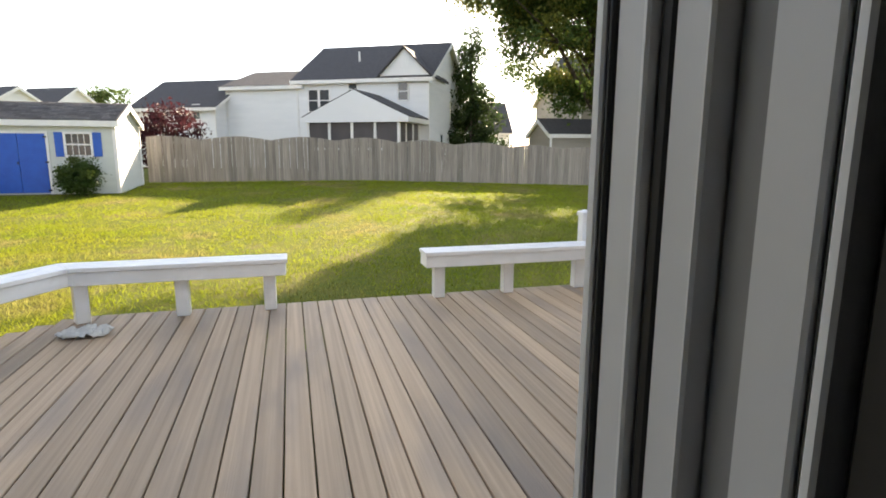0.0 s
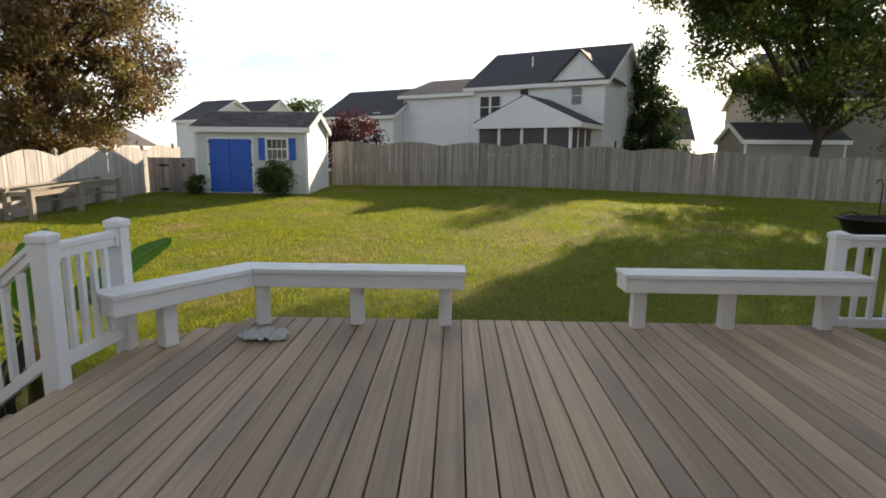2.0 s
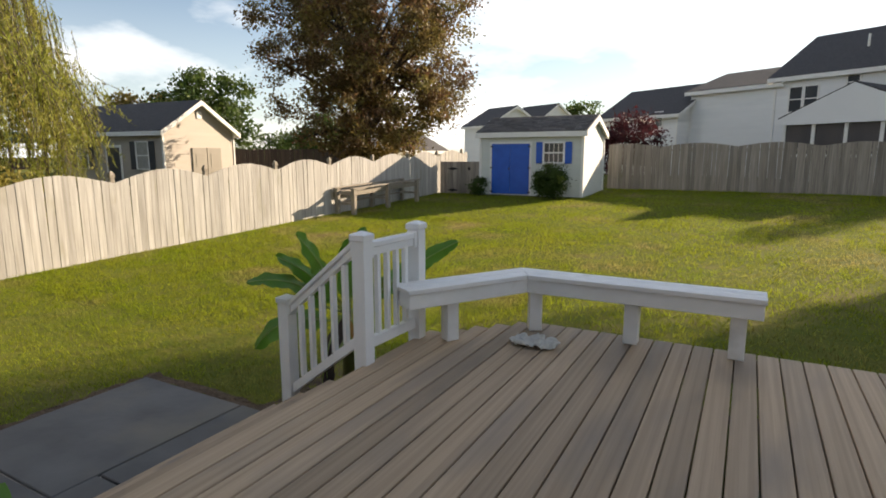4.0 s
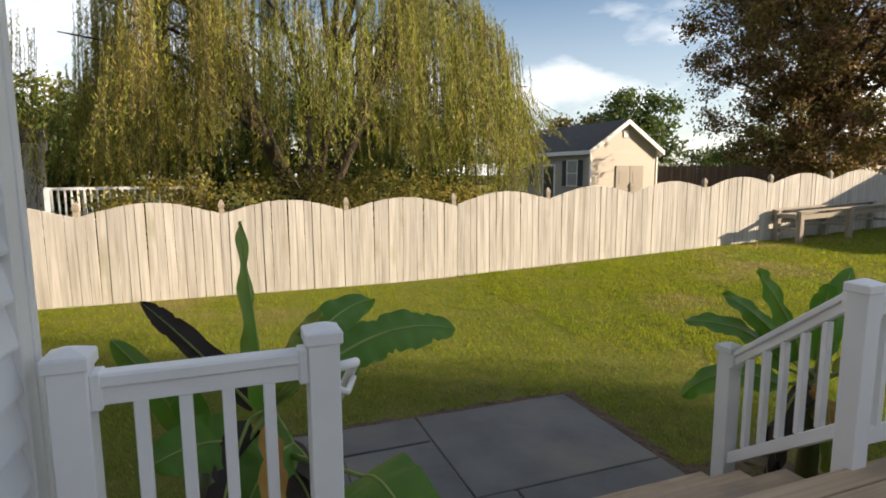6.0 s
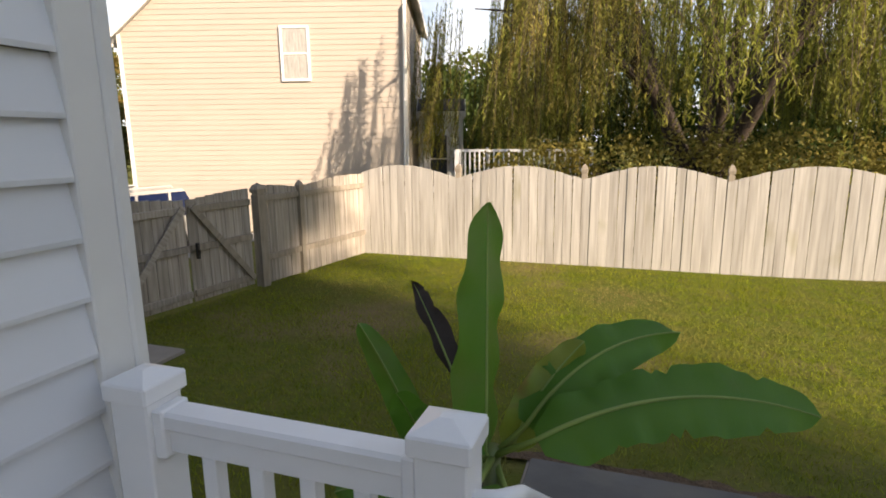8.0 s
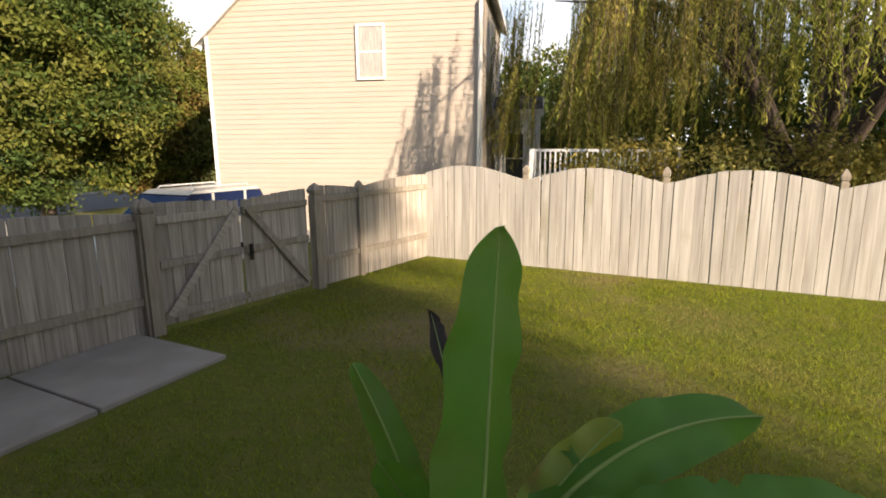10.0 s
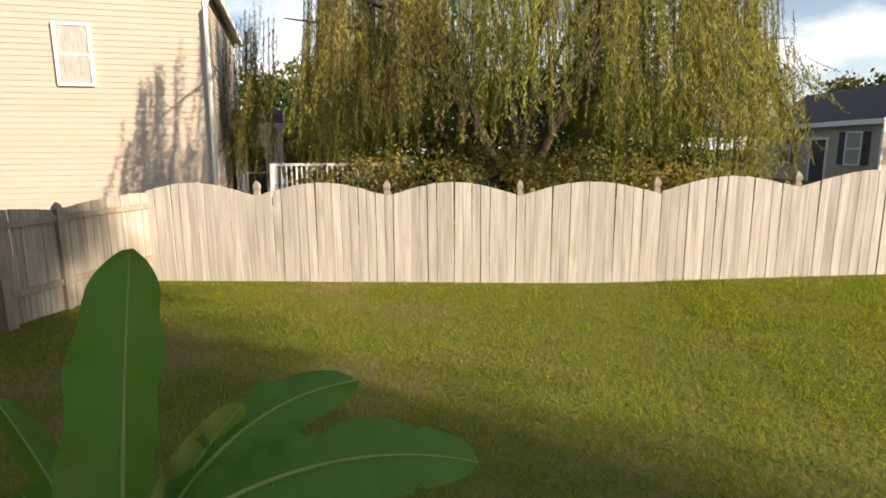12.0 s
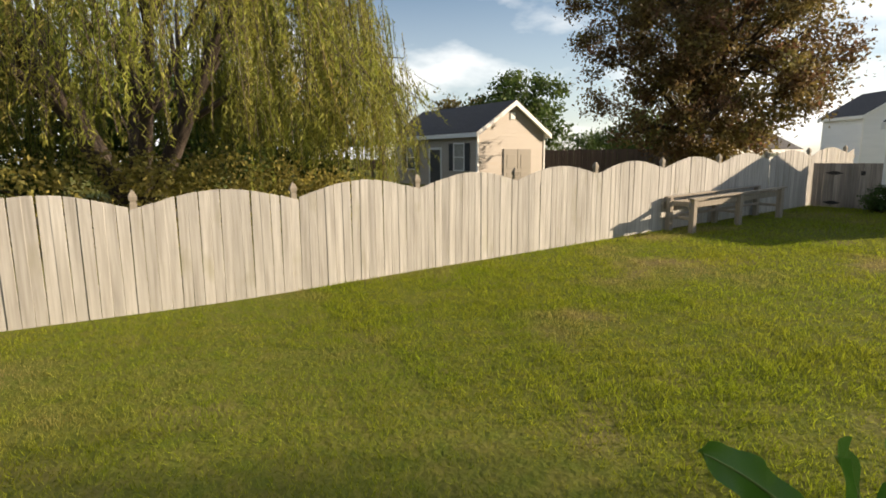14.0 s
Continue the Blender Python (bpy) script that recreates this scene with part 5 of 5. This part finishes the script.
banana_leaf(bs, (-3.30, 1.10, 0.30), (-2.86, 1.06, -0.12), 0.13, 0.06, (0.8, 0.5, 0.3), M_BANANA_DEAD, 9, 2, 0.5, P0)
banana_leaf(bs, (-3.45, 0.98, 0.15), (-3.25, 0.60, 0.22), 0.26, 0.05, (0.7, 0.2, 0.7), M_BANANA, 10, 1, 0.15, P0)
banana_leaf(bs, (-3.48, 1.2, 0.10), (-3.15, 0.95, -0.05), 0.24, 0.08, (0.8, 0.3, 0.5), M_BANANA, 11, 1, 0.15, P0)
banana_leaf(bs, (-2.95, 1.44, 0.16), (-2.22, 1.48, 0.24), 0.30, 0.09, (0.1, -0.3, 0.95), M_BANANA, 12, 1, -0.15, (-3.50, 1.15, 0.05))
bn = thing("banana_plant", "green banana plant with dark leaves beside the step railing", "plant")
part("stem", tube(bmesh.new(), [(-3.12, 4.38, -0.62), (-3.1, 4.37, -0.2), (-3.1, 4.36, 0.2)], [0.07, 0.055, 0.028], 10), M_STEM, bn, smooth=True)
P1 = (-3.1, 4.36, 0.12)
for k, (tip, w, arch, face, m_) in enumerate((((-3.02, 3.70, 0.88), 0.21, 0.04, (0.7, -0.2, 0.55), M_BANANA), ((-3.40, 3.58, 0.51), 0.18, 0.10, (0.5, -0.2, 0.85), M_BANANA), ((-3.77, 3.95, -0.18), 0.22, 0.12, (0.4, -0.4, 0.8), M_BANANA),
                                              ((-2.44, 5.12, 0.68), 0.17, 0.03, (0.5, -0.8, 0.2), M_BANANA), ((-3.17, 4.74, 0.81), 0.17, 0.04, (0.8, -0.5, 0.3), M_BANANA), ((-2.98, 4.25, 0.78), 0.16, 0.02, (0.7, -0.7, 0.1), M_BANANA),
                                              ((-3.40, 3.87, 0.66), 0.16, 0.05, (0.25, -0.55, 0.8), M_BANANA), ((-2.80, 4.10, -0.05), 0.10, 0.08, (0.8, -0.5, 0.2), M_BANANA_DEAD), ((-2.75, 4.75, 0.35), 0.16, 0.05, (0.7, -0.6, 0.2), M_BANANA_OLD))):
    b0 = Vector(P1).lerp(Vector(tip), 0.22)
    banana_leaf(bn, b0, tip, w, arch, face, m_, 20 + k, 2, 0.45, P1)

# withered leaves hanging round the stems
rw = random.Random(77)
for plant, (sx, sy), z0, count in ((bs, (-3.55, 1.08), 0.05, 9), (bn, (-3.12, 4.38), 0.0, 9)):
    for k in range(count):
        a = 2 * math.pi * k / count + rw.uniform(-0.3, 0.3)
        top = Vector((sx + 0.06 * math.cos(a), sy + 0.06 * math.sin(a), z0 + rw.uniform(-0.2, 0.12)))
        end = Vector((sx + rw.uniform(0.16, 0.30) * math.cos(a), sy + rw.uniform(0.16, 0.30) * math.sin(a), -0.56 + rw.uniform(0.0, 0.2)))
        banana_leaf(plant, top, end, rw.uniform(0.10, 0.17), 0.10, (math.cos(a), math.sin(a), 0.3), M_BANANA_DARK if k % 4 else M_BANANA_OLD, 50 + k, 3, 0.5, (sx, sy, top.z - 0.03))

# ---- small things ----
cloth_bm = bmesh.new()
g = [[cloth_bm.verts.new((-1.74 + 0.36 * i / 26 + 0.03 * noise.noise((i * 0.3, j * 0.3, 1)), 4.58 + 0.20 * j / 16 + 0.04 * noise.noise((i * 0.2, j * 0.2, 5)), 0.010 + 0.075 * abs(noise.noise((i * 0.22, j * 0.28, 2))) + 0.02 * abs(noise.noise((i * 0.6, j * 0.6, 3)))))
      for i in range(27)] for j in range(17)]
for a, b in zip(g, g[1:]):
    for i in range(26):
        if (i < 4 and a is g[0]) or (i > 22 and a in g[12:]):
            continue
        cloth_bm.faces.new((a[i], a[i + 1], b[i + 1], b[i]))
ob = solo("cloth", cloth_bm, mat("pale rag cloth", (0.66, 0.65, 0.60), (0.50, 0.49, 0.46), 22, rough=0.9, bump=0.4, bscale=120), "crumpled pale grey rag lying by the bench leg", "cloth", smooth=True)
ob.modifiers.new("thickness", "SOLIDIFY").thickness = 0.004

FX, FY = 7.3, 10.8
FZ = gz(FX, FY)
pit = thing("fire_pit", "round black metal fire pit bowl on legs on the lawn", "fire pit", at=(FX, FY, FZ))
bm = bmesh.new()
prof = [(0.06, 0.34), (0.25, 0.37), (0.40, 0.47), (0.46, 0.60), (0.55, 0.62), (0.55, 0.645), (0.44, 0.64), (0.38, 0.50), (0.22, 0.40), (0.02, 0.37)]
rings = [[bm.verts.new((r * math.cos(2 * math.pi * k / 28), r * math.sin(2 * math.pi * k / 28), z)) for k in range(28)] for r, z in prof]
for a, b in zip(rings, rings[1:]):
    for k in range(28):
        bm.faces.new((a[k], a[(k + 1) % 28], b[(k + 1) % 28], b[k]))
pit.scale = (1.0, 1.0, 1.2)
part("bowl", bm, M_BLACK, pit, smooth=True)
for k in range(4):
    a = math.pi / 4 + k * math.pi / 2
    part("leg", tube(bmesh.new(), [(0.50 * math.cos(a), 0.50 * math.sin(a), 0.0), (0.36 * math.cos(a), 0.36 * math.sin(a), 0.46)], 0.02, 6), M_BLACK, pit)
part("hook", tube(bmesh.new(), [(0.30, 0.2, 0.62), (0.30, 0.2, 1.12), (0.27, 0.2, 1.2), (0.2, 0.2, 1.2), (0.18, 0.2, 1.14)], 0.012, 6), M_BLACK, pit, "bent iron hook")
part("grate", tube(tube(bmesh.new(), [(-0.45, 0, 0.665), (0.4, 0.1, 0.67)], 0.012, 6), [(-0.45, 0.15, 0.665), (-0.2, 0.2, 0.72), (-0.1, 0.1, 0.67)], 0.012, 6), M_BLACK, pit)

# car behind the gate, road and bin
M_ROAD = mat("asphalt", (0.075, 0.075, 0.078), (0.055, 0.055, 0.058), 3, rough=0.9, bump=0.3, bscale=90)
solo("road", boxed(-90, 30, -36.5, -27.5, -2.1, -2.02), M_ROAD, "grey asphalt street", "road", "structure")
solo("kerb", boxed(-90, 30, -37.0, -36.55, -2.1, -1.9), M_CONC, "pale concrete kerb along the street", "kerb", "structure")
M_DRIVE = mat("concrete drive", (0.36, 0.35, 0.33), (0.29, 0.28, 0.27), 1.5, rough=0.85, bump=0.2)
drive_bm = bmesh.new()
dv = [[drive_bm.verts.new((x, y, ground_z(x, y) + 0.02)) for x in (-15.5, -8.2)] for y in np.arange(-27.4, -6.9, 0.5)]
for a, b in zip(dv, dv[1:]):
    drive_bm.faces.new((a[0], a[1], b[1], b[0]))
solo("driveway", drive_bm, M_DRIVE, "pale concrete driveway beside the house", "driveway", "structure")
M_CARPAINT = mat("silver white car paint", (0.62, 0.62, 0.60), (0.58, 0.58, 0.57), 2, rough=0.25, bump=0, metal=0.3)
M_CARGLASS = glass_mat("dark blue car glass", (0.012, 0.02, 0.06), 0.06)
M_TYRE = mat("tyre rubber", (0.02, 0.02, 0.02), (0.03, 0.03, 0.03), 9, rough=0.85)
car = thing("car", "pale silver estate car parked behind the gate", "car", at=(-13.3, -10.9, -1.36), turn=2)
CW = 1.78


def car_shell(prof, inset, name, material, label=""):
    bm = bmesh.new()
    rows = [[bm.verts.new((x, y, z)) for x, z in prof] for y in (inset, 0.12 + inset, CW - 0.12 - inset, CW - inset)]
    for a, b in zip(rows, rows[1:]):
        for i in range(len(prof)):
            bm.faces.new((a[i], a[(i + 1) % len(prof)], b[(i + 1) % len(prof)], b[i]))
    bm.faces.new(rows[0]), bm.faces.new(rows[-1][::-1])
    return part(name, bm, material, car, label)


car_shell([(0.0, 0.35), (0.05, 0.78), (0.3, 1.0), (3.4, 1.02), (4.4, 0.9), (4.55, 0.65), (4.55, 0.32)], 0, "body", M_CARPAINT)
car_shell([(0.12, 1.0), (0.45, 1.6), (2.6, 1.64), (3.35, 1.05)], 0.1, "cabin_glass", M_CARGLASS, "dark blue tinted windows")
car_shell([(0.38, 1.585), (0.55, 1.68), (2.45, 1.70), (2.66, 1.62)], 0.13, "roof", M_CARPAINT)
for x in (0.95, 1.95):
    part("pillar", prism(bmesh.new(), [(x, 1.0), (x + 0.09, 1.0), (x + 0.07, 1.62), (x, 1.62)], CW - 0.112, CW - 0.09), M_CARPAINT, car)
for y in (0.3, CW - 0.35):
    part("roof_rack", tube(bmesh.new(), [(0.6, y, 1.70), (0.65, y, 1.745), (2.3, y, 1.765), (2.35, y, 1.71)], 0.018, 6), M_CARPAINT, car)
for x in (0.9, 3.6):
    for y in (0.1, CW - 0.1):
        w_ = part("wheel", tube(bmesh.new(), [(x, y - 0.1, 0.33), (x, y + 0.1, 0.33)], 0.33, 18), M_TYRE, car)
        part("rim", tube(bmesh.new(), [(x, y - 0.105, 0.33), (x, y + 0.105, 0.33)], 0.2, 14), M_CARPAINT, w_)
binm = mat("blue plastic bin", (0.02, 0.05, 0.16), (0.018, 0.04, 0.13), 4, rough=0.5, bump=0.05)
wb = thing("wheelie_bin", "dark blue wheeled rubbish bin by the street", "bin", at=(-20.9, -23.5, ground_z(-20, -23.5)))
part("body", prism(bmesh.new(), [(-0.26, 0.05), (0.26, 0.05), (0.31, 1.0), (-0.31, 1.0)], -0.32, 0.32), binm, wb)
part("lid", boxed(-0.34, 0.36, -0.35, 0.35, 1.005, 1.07, 0.02), binm, wb)
